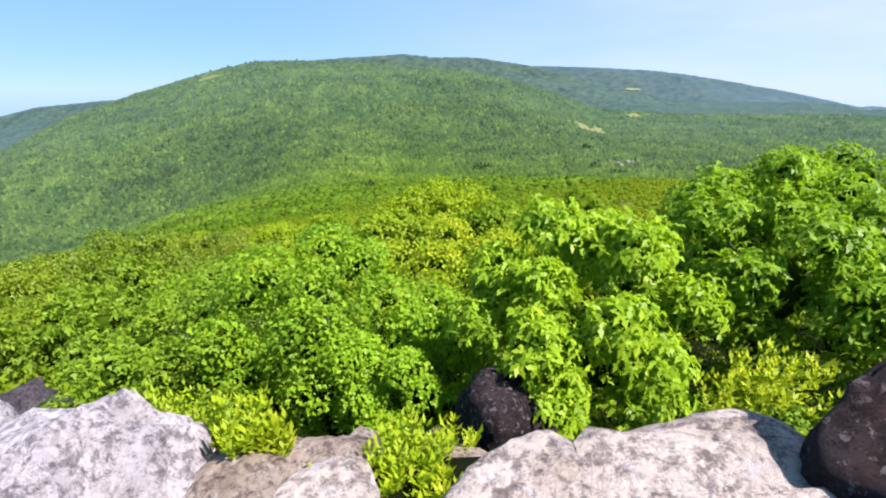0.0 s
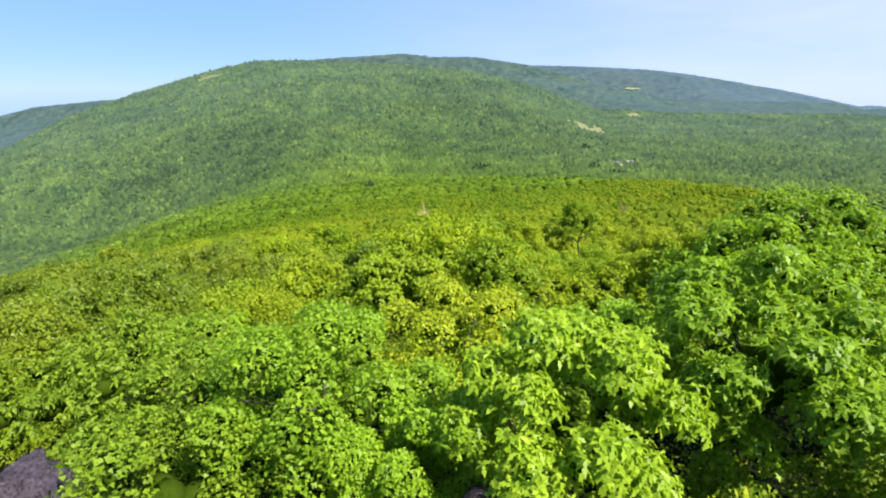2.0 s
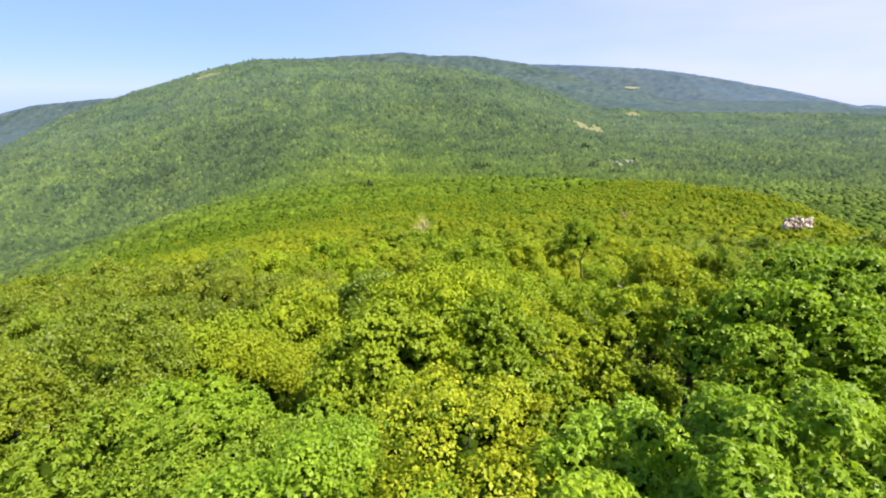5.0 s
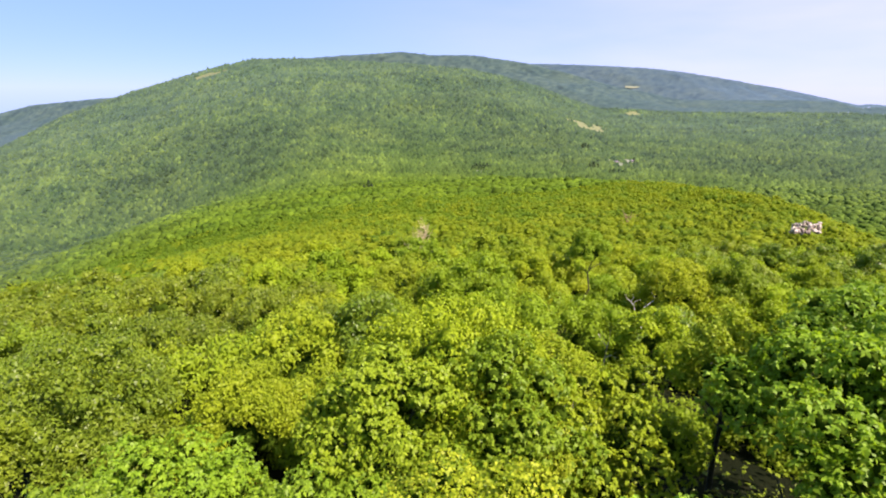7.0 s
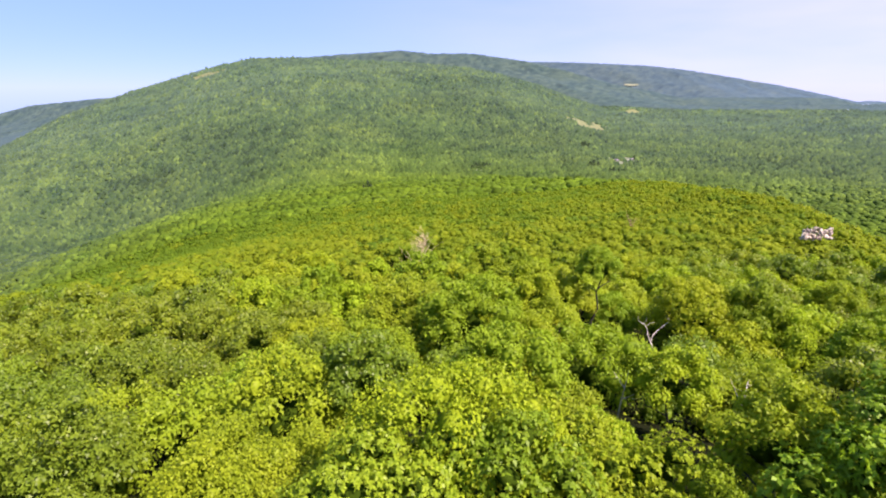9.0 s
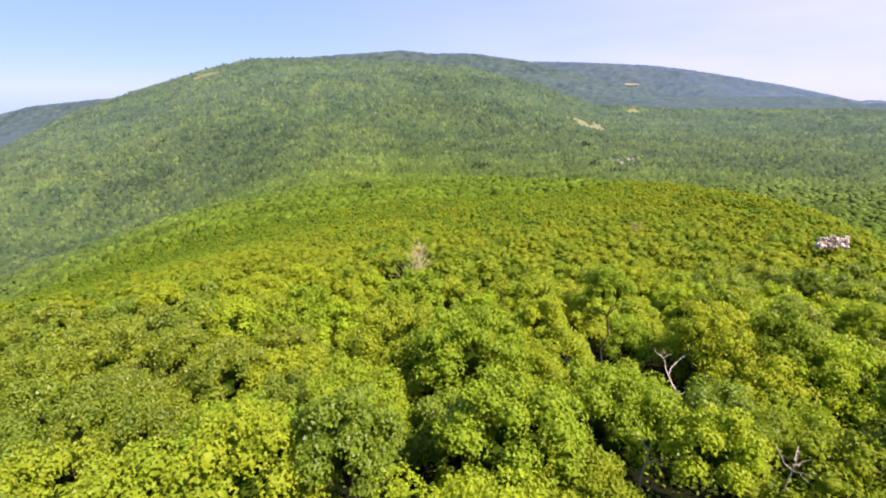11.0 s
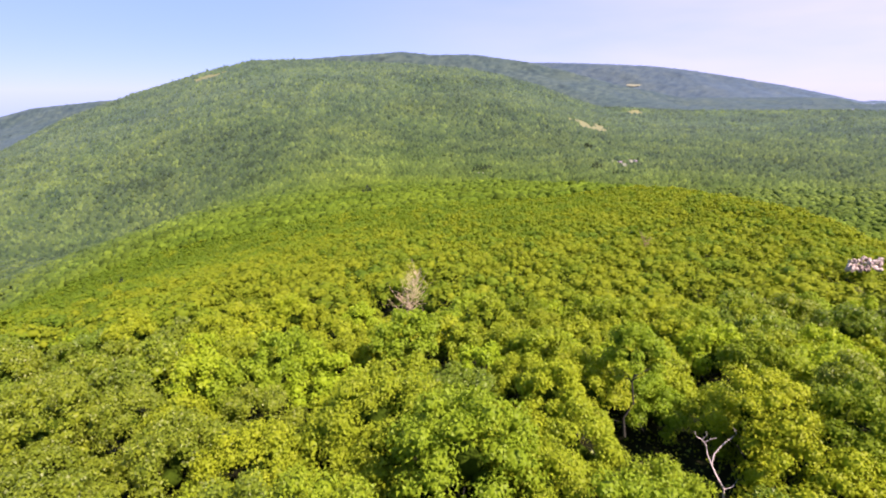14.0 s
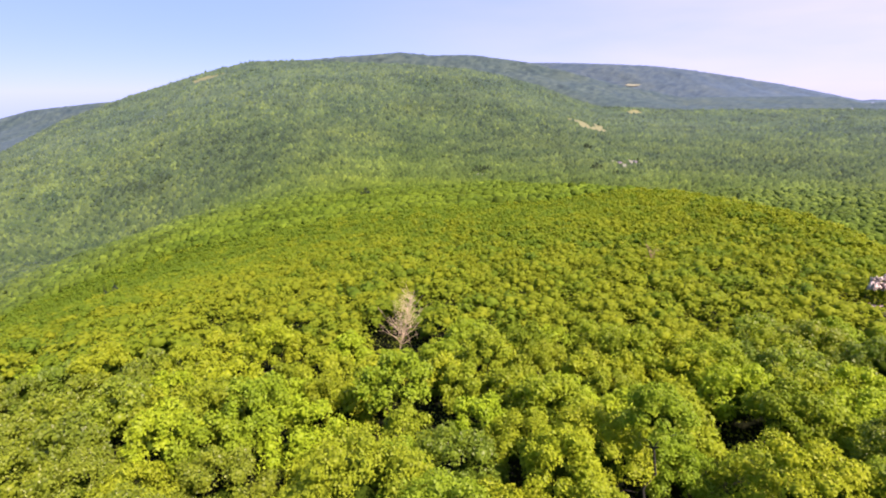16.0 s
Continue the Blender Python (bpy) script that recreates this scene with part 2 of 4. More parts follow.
DARK = rock_material("dark_lichened_sandstone", (0.010, 0.008, 0.010), (0.026, 0.020, 0.023), (0.06, 0.048, 0.052), (0.24, 0.21, 0.215), 0.56, (0.06, 0.032, 0.022), dots=17.0)


def floor_material():
    m, n, l, p = material("forest_floor")
    t, f = noise_of(n, l, 0.5, 8, 0.7), noise_of(n, l, 7, 6, 0.8)
    # Litter tones taken near black: the shade between trees is in the colour.
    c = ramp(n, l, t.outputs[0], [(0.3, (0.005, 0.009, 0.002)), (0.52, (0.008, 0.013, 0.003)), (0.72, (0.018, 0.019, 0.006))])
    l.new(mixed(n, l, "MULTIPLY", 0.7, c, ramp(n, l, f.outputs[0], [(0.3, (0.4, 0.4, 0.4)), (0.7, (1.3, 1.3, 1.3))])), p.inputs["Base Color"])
    p.inputs["Roughness"].default_value = 0.95
    p.inputs["Specular IOR Level"].default_value = 0.05
    bump(n, l, f.outputs[0], 0.8, 0.08, p)
    return m


FLOOR = floor_material()


def plain_material(name, a, b, scale, rough=0.8):
    m, n, l, p = material(name)
    t = noise_of(n, l, scale, 5, 0.65)
    l.new(ramp(n, l, t.outputs[0], [(0.32, a), (0.68, b)]), p.inputs["Base Color"])
    p.inputs["Roughness"].default_value = rough
    return m


HAY = plain_material("mown_meadow", (0.062, 0.104, 0.022), (0.135, 0.148, 0.046), 0.06)
PASTURE = plain_material("pale_pasture", (0.085, 0.120, 0.055), (0.150, 0.180, 0.100), 0.015)
SIDING = plain_material("white_siding", (0.36, 0.32, 0.26), (0.44, 0.40, 0.33), 0.4)
ROOF = plain_material("grey_roof", (0.1088, 0.1088, 0.1156), (0.1768, 0.17, 0.17), 0.5)


# ---- building helpers ----
def mesh_of(name, verts, faces, mat, smooth=False):
    """faces: an array of rows of equal length, or a list of such arrays."""
    me = bpy.data.meshes.new(name)
    faces = faces if isinstance(faces, list) else [faces]
    sizes = np.concatenate([np.full(len(f), f.shape[1]) for f in faces])
    loops = np.concatenate([f.ravel() for f in faces]).astype(np.int32)
    me.vertices.add(len(verts))
    me.vertices.foreach_set("co", np.ascontiguousarray(verts, dtype=np.float32).ravel())
    me.loops.add(len(loops))
    me.loops.foreach_set("vertex_index", loops)
    me.polygons.add(len(sizes))
    me.polygons.foreach_set("loop_start", np.r_[0, np.cumsum(sizes)[:-1]].astype(np.int32))
    if smooth:
        me.polygons.foreach_set("use_smooth", np.ones(len(sizes), dtype=bool))
    me.materials.append(mat)
    me.update(calc_edges=True)
    return me


def part(name, me, parent, label=""):
    ob = new(name, me)
    ob.parent = parent
    return tagged(ob, label)


def hashed(i, j, k=0):
    """A repeatable random number from 0 to 1 for a cell."""
    h = (i.astype(np.int64) * 73856093) ^ (j.astype(np.int64) * 19349663) ^ (k * 83492791)
    h = (h ^ (h >> 13)) * 1274126177 & 0x7FFFFFFF
    h = (h ^ (h >> 15)) * 668265263 & 0x7FFFFFFF
    return ((h ^ (h >> 11)) % 100003) / 100003.0


def value_noise(x, y, size, k=0):
    x, y = x / size, y / size
    i, j = np.floor(x), np.floor(y)
    u, v = x - i, y - j
    u, v = u * u * (3 - 2 * u), v * v * (3 - 2 * v)
    a, b = hashed(i, j, k), hashed(i + 1, j, k)
    c, d = hashed(i, j + 1, k), hashed(i + 1, j + 1, k)
    return (a * (1 - u) + b * u) * (1 - v) + (c * (1 - u) + d * u) * v - 0.5


def step(a, b, x):
    t = np.clip((x - a) / (b - a), 0, 1)
    return t * t * (3 - 2 * t)


# ---- the lie of the land ----
# Crest lines of the mountain and the ridges behind it: bearing (x over y) and height over distance.
CRESTS = (
    (1750, "knoll", ((-1.3, -0.3), (0.2, -0.2), (0.35, -0.12), (0.504, -0.0991), (0.621, -0.0821), (0.738, -0.0675), (0.83, -0.0576), (0.937, -0.0637), (1.3, -0.09))),
    (2400, "front", ((-1.3, -0.22), (-0.952, -0.127), (-0.869, -0.091), (-0.80, -0.060), (-0.71, -0.031), (-0.634, -0.007), (-0.56, 0.013), (-0.476, 0.036), (-0.381, 0.0560),
                     (-0.292, 0.0575), (-0.2, 0.053), (-0.07, 0.049), (0.06, 0.038), (0.13, 0.024), (0.2, 0.005), (0.27, -0.02), (0.34, -0.042), (0.45, -0.06), (1.3, -0.075))),
    (2900, "second", ((-1.3, -0.2), (-0.5, 0.0), (-0.33, 0.05), (-0.292, 0.0565), (-0.21, 0.063), (-0.073, 0.071), (-0.016, 0.0645), (0.064, 0.065), (0.167, 0.051), (0.25, 0.034),
                      (0.34, 0.01), (0.5, -0.02), (0.74, -0.02), (0.82, -0.022), (0.92, -0.046), (1.3, -0.10))),
    (3350, "third", ((-1.3, -0.07), (-0.929, -0.053), (-0.852, -0.034), (-0.708, -0.02), (-0.55, -0.01), (-0.3, 0.0), (0.0, 0.03), (0.167, 0.050), (0.259, 0.049), (0.339, 0.046),
                     (0.42, 0.0425), (0.50, 0.034), (0.585, 0.0215), (0.717, 0.0), (0.89, -0.034), (1.3, -0.07))),
)


def land(x, y):
    """Height of the tree tops: the spur that falls ahead, the valley, the mountain and the ridges."""
    x, y = np.asarray(x, float), np.asarray(y, float)
    b = x / np.maximum(y, 60.0)
    far = np.clip(y, -40, 650)
    near = -1.0 - 0.25 * far + 0.00009 * far * far - np.where(x < 0, (0.0010 - 0.00064 * step(300, 560, y)) * x * x, 0)
    near = near - 0.05 * np.clip(-x - 8, 0, 100) - 0.3 * np.maximum(y - 650, 0)
    near = near + np.where(x > 0, 0.1 * x * step(40, 300, y), 0)
    brow = np.maximum(x - (0.81 * y + 9 - 0.0011 * y * y), 0)
    near = near - 0.012 * brow**2 / (1 + 0.012 * brow)
    near = near - 0.0012 * np.maximum(y - 520, 0) ** 2 * step(60, 220, x)
    near = near + 7.0 * value_noise(x, y, 90, 3) * step(60, 250, y)
    floor = -140.0 - 110 * step(-200, -650, x) * step(1300, 750, y) + 16 * value_noise(x, y, 420, 5) + 7 * value_noise(x, y, 150, 6)
    floor = floor + 34 * step(2050, 2600, y) * step(-600, 200, x) - 150 * step(-700, -2300, x)
    k = 18.0
    z = k * np.logaddexp(near / k, floor / k)
    for far, _, line in CRESTS:
        bs, es = np.array(line).T
        top = np.interp(b, bs, es) * far
        start = {1750: 1250.0, 2400: 720.0 + 230 * step(-0.5, 0.05, b), 2900: 2350.0, 3350: 2850.0}[far]
        t = (y - start) / (far - start)
        rise = np.where(t < 1, np.clip(t, 0, 1) ** 1.05, 1 - 1.2 * (t - 1))
        hill = np.where(t > 0, floor + np.maximum(top - floor, 0) * rise, -9999)
        rough = value_noise(x, y, 260, 8) * 46 + value_noise(x, y, 110, 9) * 22
        hill = hill + rough * np.clip(t, 0, 1) * np.clip((1 - t) * 4, 0, 1)
        z = np.maximum(z, hill)
    return z


def ground_height(x, y):
    x, y = np.asarray(x, float), np.asarray(y, float)
    slope = land(x, y) - 4.5 - 2.0 * step(15, 60, y)
    ledge = -0.75 - 0.32 * np.maximum(y - 1.5, 0) + 0.06 * y * (y < 0)
    return np.where(y < 1.5, ledge, ledge * (1 - step(2.6, 6.5, y)) + slope * step(2.6, 6.5, y))


def crowns(x, y, size, k=0):
    """Domes of tree tops on a jittered grid: height 0 to 1 and a tone for each crown."""
    i, j = np.floor(x / size), np.floor(y / size)
    best, tone = np.full(x.shape, -1.0), np.zeros(x.shape)
    for di in (-1, 0, 1):
        for dj in (-1, 0, 1):
            a, b = i + di, j + dj
            cx, cy = (a + 0.15 + 0.7 * hashed(a, b, k)) * size, (b + 0.15 + 0.7 * hashed(a, b, k + 1)) * size
            r = size * (0.55 + 0.35 * hashed(a, b, k + 2))
            h = hashed(a, b, k + 3) * 0.45 + 0.75 * np.sqrt(np.maximum(1 - ((x - cx) ** 2 + (y - cy) ** 2) / r**2, 0)) - 0.2
            tone = np.where(h > best, hashed(a, b, k + 4), tone)
            best = np.maximum(best, h)
    return np.maximum(best, 0), tone


# Ground: one sheet from behind the outcrop to the farthest ridge.
wide = np.linspace(-1, 1, 171)
gx = np.unique(np.r_[np.linspace(-16, 16, 65), np.sign(wide) * 16 + np.sign(wide) * np.abs(wide) ** 2.6 * 4600])
gy = np.unique(np.r_[-160, -80, -40, -20, -10, -5, np.linspace(-3, 14, 69), np.geomspace(14.5, 3380, 130)])
mx, my = np.meshgrid(gx, gy)
mz = ground_height(mx, my) + 0.25 * value_noise(mx, my, 1.3, 21) * (np.abs(my) < 20) - 7 * step(130, 330, my) - 12 * step(600, 1000, my) - 50 * step(1800, 2400, my)
gq = (np.arange(len(gy) - 1)[:, None] * len(gx) + np.arange(len(gx) - 1)).reshape(-1, 1) + np.array([0, 1, len(gx) + 1, len(gx)])
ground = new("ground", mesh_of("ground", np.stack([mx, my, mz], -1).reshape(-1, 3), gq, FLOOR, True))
tagged(ground, "leaf-littered forest floor, darkened for the shade under the trees", "ground", kind="structure")

# Clearings in the valley: bearing, distance, half width, half depth.
CLEARINGS = ((0.312, 1565, 58, 92, HAY, "hay_meadow", "sunlit mown hay meadow among dark valley woods"),
             (0.392, 3098, 62, 9, PASTURE, "pasture", "distant pale pasture below the blue ridge"),
             (-0.470, 2250, 80, 52, HAY, "bald", "pale open patch near the wooded mountain crest"),
             (0.402, 2385, 34, 28, HAY, "pasture", "narrow pale pasture strip between valley woods"),
             (0.086, 893, 12, 12, PASTURE, "house_yard", "small pale yard in front of dark conifers"),
             (0.378, 975, 9, 36, PASTURE, "house_yard", "small pale yard cut into the valley woods"),
             (0.410, 985, 8, 36, PASTURE, "house_yard", "small pale yard cut into the valley woods"))


def clearing(x, y, b, d, w, e):
    """Under 1 inside a clearing with an uneven edge."""
    u, v = (x - b * d) / w, (y - d) / e
    a = np.arctan2(v, u)
    return np.sqrt(u * u + v * v) / (1 + 0.22 * np.sin(3 * a + d) + 0.14 * np.sin(7 * a + 2 * d))


def canopy(x, y, near, far, from_y, to_y):
    """Height over the mean tree tops and tone of each crown, with larger clumps told apart farther off."""
    h0, t0 = crowns(x, y, near[0])
    h1, t1 = crowns(x, y, far[0], 50)
    k = step(from_y, to_y, y)
    return (1 - k) * near[1] * (h0 - 0.65) + k * far[1] * (h1 - 0.65), np.where(hashed(np.floor(x / 6), np.floor(y / 6), 77) > k, t0, t1)


def forest_sheet(name, label, mat, bearings, distances, near, far, from_y, to_y, sunk=0.0):
    bb, yy = np.meshgrid(bearings, distances)
    xx = bb * yy
    up, tone = canopy(xx, yy, near, far, from_y, to_y)
    z = land(xx, yy) + up + 0.6 * value_noise(xx, yy, 2.3, 31)
    z = z - 9 * step(425, 395, yy) - sunk
    for b, d, w, e, *_ in CLEARINGS:
        z = np.where(clearing(xx, yy, b, d, w, e) < 1, z - 16, z)
    w, h = len(bearings), len(distances)
    q = (np.arange(h - 1)[:, None] * w + np.arange(w - 1)).reshape(-1, 1) + np.array([0, 1, w + 1, w])
    me = mesh_of(name, np.stack([xx, yy, z], -1).reshape(-1, 3), q, mat, True)
    me.attributes.new("crown_tone", "FLOAT", "POINT").data.foreach_set("value", tone.ravel().astype(np.float32))
    tagged(new(name, me), label, "forest", kind="stuff")


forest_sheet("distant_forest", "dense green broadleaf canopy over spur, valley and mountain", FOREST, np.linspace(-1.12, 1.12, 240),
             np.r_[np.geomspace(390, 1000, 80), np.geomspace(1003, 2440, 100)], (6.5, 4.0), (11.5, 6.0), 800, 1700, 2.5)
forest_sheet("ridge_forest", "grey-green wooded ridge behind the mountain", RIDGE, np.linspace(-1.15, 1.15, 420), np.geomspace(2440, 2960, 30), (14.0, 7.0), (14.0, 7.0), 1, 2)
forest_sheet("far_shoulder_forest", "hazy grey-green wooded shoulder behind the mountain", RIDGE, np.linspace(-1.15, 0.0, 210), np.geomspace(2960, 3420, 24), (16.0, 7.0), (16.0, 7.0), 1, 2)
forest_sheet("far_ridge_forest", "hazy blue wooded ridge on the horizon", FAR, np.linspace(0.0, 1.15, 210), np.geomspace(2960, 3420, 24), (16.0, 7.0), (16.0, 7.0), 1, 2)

for b, d, w, e, mat, name, label in CLEARINGS:
    a = np.linspace(0, 2 * math.pi, 40, endpoint=False)
    uneven = 1.1 * (1 + 0.22 * np.sin(3 * a + d) + 0.14 * np.sin(7 * a + 2 * d))
    rings = [(x, y) for s in (0.05, 0.5, 1.0) for x, y in zip(b * d + np.cos(a) * w * s * uneven, d + np.sin(a) * e * s * uneven)]
    rx, ry = np.array(rings).T
    v = np.stack([rx, ry, land(rx, ry) - 3.0], -1)
    q = np.array([(r * 40 + i, r * 40 + (i + 1) % 40, r * 40 + 40 + (i + 1) % 40, r * 40 + 40 + i) for r in (0, 1) for i in range(40)])
    tagged(new(name, mesh_of(name, v, q, mat, True)), label, "meadow", kind="structure")


# ---- trees ----
def turned(n):
    """Two directions across each normal."""
    n = n / np.linalg.norm(n, axis=1, keepdims=True)
    a = np.cross(n, np.where(np.abs(n[:, 2:]) > 0.9, [[1.0, 0, 0]], [[0, 0, 1.0]]))
    a /= np.linalg.norm(a, axis=1, keepdims=True)
    return n, a, np.cross(n, a)


SIMPLE = np.array([(0, 0, 0), (0.42, 0.45, 0.10), (0, 1, -0.12), (-0.42, 0.45, 0.10)])
SMALL = np.array([(-0.44, 0.12, 0.06), (0.44, 0.12, 0.06), (0, 1, -0.12)])
OAKLEAF = np.array([(0, 0, 0), (0.10, 0.16, 0.02), (0.30, 0.30, 0.07), (0.13, 0.42, 0.03), (0.38, 0.60, 0.05), (0.15, 0.70, 0.0), (0.0, 1.0, -0.16),
                    (-0.15, 0.70, 0.0), (-0.38, 0.60, 0.05), (-0.13, 0.42, 0.03), (-0.30, 0.30, 0.07), (-0.10, 0.16, 0.02)])
MAPLELEAF = np.array([(0, 0, 0), (0.5, 0.22, 0.08), (0.26, 0.5, 0.04), (0.0, 1.0, -0.14), (-0.26, 0.5, 0.04), (-0.5, 0.22, 0.08)])


def leaves(rng, at, face, size, outline, droop=0.35, jitter=0.55):
    """One blade per row of at, facing along face, pointing out and down a little."""
    n, a, b = turned(face + rng.normal(0, jitter, face.shape))
    spin = rng.uniform(0, 2 * math.pi, (len(at), 1))
    along, across = np.cos(spin) * a + np.sin(spin) * b, -np.sin(spin) * a + np.cos(spin) * b
    along = along - np.array([0, 0, droop])
    s = size * rng.uniform(0.7, 1.25, (len(at), 1, 1))
    o = outline[None]
    v = at[:, None] + s * (o[..., :1] * across[:, None] + o[..., 1:2] * along[:, None] + o[..., 2:] * n[:, None] - 0.4 * along[:, None])
    k = len(outline)
    return v.reshape(-1, 3), np.arange(len(at) * k).reshape(-1, k)


def whorls(rng, at, face, size, outline, count):
    """Bunches of blades that spread from the twig's end."""
    n, a, b = turned(face + rng.normal(0, 0.3, face.shape))
    vs = []
    for i in range(count):
        turn = 2 * math.pi * i / count + rng.uniform(-0.4, 0.4, (len(at), 1))
        out = np.cos(turn) * a + np.sin(turn) * b
        along = out * rng.uniform(0.6, 1.0, (len(at), 1)) + n * rng.uniform(-0.15, 0.6, (len(at), 1)) - np.array([0, 0, 1.0]) * rng.uniform(0.05, 0.65, (len(at), 1))
        roll = rng.normal(0, 0.55, (len(at), 1))
        across = np.cos(roll) * np.cross(n, out) + np.sin(roll) * n
        s = size * rng.uniform(0.7, 1.2, (len(at), 1, 1))
        o = outline[None]
        vs.append(at[:, None] + s * (o[..., :1] * across[:, None] + o[..., 1:2] * along[:, None] + o[..., 2:] * n[:, None]))
    v = np.concatenate(vs)
    k = len(outline)
    return v.reshape(-1, 3), np.arange(len(v) * k).reshape(-1, k)


def tube(points, radii, sides=6):
    """A tapering limb along points."""
    p, r = np.array(points, float), np.array(radii, float)
    d = np.gradient(p, axis=0)
    _, a, b = turned(d)
    w = np.linspace(0, 2 * math.pi, sides, endpoint=False)
    v = p[:, None] + r[:, None, None] * (np.cos(w)[None, :, None] * a[:, None] + np.sin(w)[None, :, None] * b[:, None])
    q = np.array([(i * sides + j, i * sides + (j + 1) % sides, (i + 1) * sides + (j + 1) % sides, (i + 1) * sides + j) for i in range(len(p) - 1) for j in range(sides)])
    return v.reshape(-1, 3), q


def joined(pieces):
    vs, fs, n = [], [], 0
    for v, f in pieces:
        vs.append(v)
        fs.append(f + n)
        n += len(v)
    return np.concatenate(vs), fs


def lobes_of(rng, R, H, count, low=1.3, fat=1.2):
    """Centres and sizes of the leafy lobes of a crown: an uneven dome, base at 0, top at H."""
    c, r = [], []
    for i in range(count):
        t = (i + 0.5) / count
        up = 1 - low * t
        ang = i * 2.39996 + rng.uniform(-0.5, 0.5)
        flat = math.sqrt(max(0.0, 1 - up * up))
        k = rng.uniform(0.7, 1.0)
        c.append((R * k * flat * math.cos(ang), R * k * flat * math.sin(ang), H * 0.44 + H * 0.44 * up * rng.uniform(0.75, 1.1)))
        r.append(R * rng.uniform(0.8, 1.3) * fat / math.sqrt(count))
    return np.array(c), np.array(r)


GOLD = (1 + math.sqrt(5)) / 2
ICO_V = np.array([(-1, GOLD, 0), (1, GOLD, 0), (-1, -GOLD, 0), (1, -GOLD, 0), (0, -1, GOLD), (0, 1, GOLD), (0, -1, -GOLD), (0, 1, -GOLD),
                  (GOLD, 0, -1), (GOLD, 0, 1), (-GOLD, 0, -1), (-GOLD, 0, 1)]) / math.sqrt(1 + GOLD * GOLD)
ICO_F = np.array([(0, 11, 5), (0, 5, 1), (0, 1, 7), (0, 7, 10), (0, 10, 11), (1, 5, 9), (5, 11, 4), (11, 10, 2), (10, 7, 6), (7, 1, 8),
                  (3, 9, 4), (3, 4, 2), (3, 2, 6), (3, 6, 8), (3, 8, 9), (4, 9, 5), (2, 4, 11), (6, 2, 10), (8, 6, 7), (9, 8, 1)])


def lumps(rng, c, r, flat, share):
    """Uneven inner lumps, hidden by the leaves, that close the crown."""
    v = c[:, None] + ICO_V[None] * (r[:, None, None] * share) * rng.uniform(0.75, 1.15, (len(c), 12, 1)) * np.array([1, 1, flat])
    f = np.arange(len(c))[:, None, None] * 12 + ICO_F[None]
    return v.reshape(-1, 3), f.reshape(-1, 3)


def crown_mesh(name, seed, R, H, lobes, total, size, outline, mat, bunch=0, flat=0.8, core=0.0, low=1.3, fat=1.2, toss=0.24, dome=0.75, loose=0.0):
    rng = np.random.default_rng(seed)
    c, r = lobes_of(rng, R, H, lobes, low, fat)
    which = rng.choice(lobes, total, p=r**2 / (r**2).sum())
    d = rng.normal(0, 1, (total, 3))
    d /= np.linalg.norm(d, axis=1, keepdims=True)
    d[:, 2] = np.where(d[:, 2] < -0.45, -d[:, 2], d[:, 2])
    deep = rng.uniform(0.8 - loose, 1.0, (total, 1)) + (0.26 + loose) * rng.uniform(0, 1, (total, 1)) ** 2 if core else rng.uniform(0.62, 1.1, (total, 1)) ** 0.7
    at = c[which] + d * deep * r[which][:, None] * np.array([1, 1, flat])
    face = dome * d + np.array([0.1, -0.1, 0.75])
    v, f = whorls(rng, at, face, size, outline, bunch) if bunch else leaves(rng, at, face, size, outline, jitter=toss if core else 0.5)
    if not core:
        return mesh_of(name, v, f, mat)
    # Lumps in the dark inner colour stand in for shade between the leaves.
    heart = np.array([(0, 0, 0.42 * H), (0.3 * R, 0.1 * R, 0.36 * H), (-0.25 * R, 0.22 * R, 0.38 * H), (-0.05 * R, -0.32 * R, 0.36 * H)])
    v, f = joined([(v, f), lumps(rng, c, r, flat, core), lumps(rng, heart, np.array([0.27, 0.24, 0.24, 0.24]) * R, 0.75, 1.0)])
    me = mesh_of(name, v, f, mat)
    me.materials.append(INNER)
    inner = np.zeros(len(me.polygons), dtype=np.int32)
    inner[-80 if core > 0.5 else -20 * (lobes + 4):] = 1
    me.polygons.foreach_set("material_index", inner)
    return me


def trunk_pieces(seed, R, H, base, thick, limbs=6, sides=6, reach=0.5):
    """Trunk from base below the crown's foot up into it, and limbs to the lobes."""
    rng = np.random.default_rng(seed + 500)
    bend = rng.uniform(-0.25, 0.25, (5, 2)) * R * 0.5
    zs = np.linspace(-base, H * reach, 5)
    spine = [(bend[i, 0] * (i > 0), bend[i, 1] * (i > 0), zs[i]) for i in range(5)]
    pieces = [tube(spine, np.linspace(thick, thick * 0.35, 5), sides)]
    for i in range(limbs):
        k = rng.uniform(0.45, 0.95)
        z = -base + (H * reach + base) * k
        x, y = np.interp(z, zs, [s[0] for s in spine]), np.interp(z, zs, [s[1] for s in spine])
        a, far = i * 2.4 + rng.uniform(-0.4, 0.4), R * rng.uniform(0.5, 0.8)
        pts = [(x + math.cos(a) * far * t, y + math.sin(a) * far * t, z + H * 0.26 * t * (1.25 - 0.5 * t) + rng.uniform(-0.06, 0.06) * R) for t in (0, 0.35, 0.7, 1)]
        pieces.append(tube(pts, np.linspace(thick * 0.45, thick * 0.08, 4), max(4, sides - 2)))
    return pieces


def trunk_mesh(name, *shape):
    v, f = joined(trunk_pieces(*shape))
    return mesh_of(name, v, f, BARK, True)


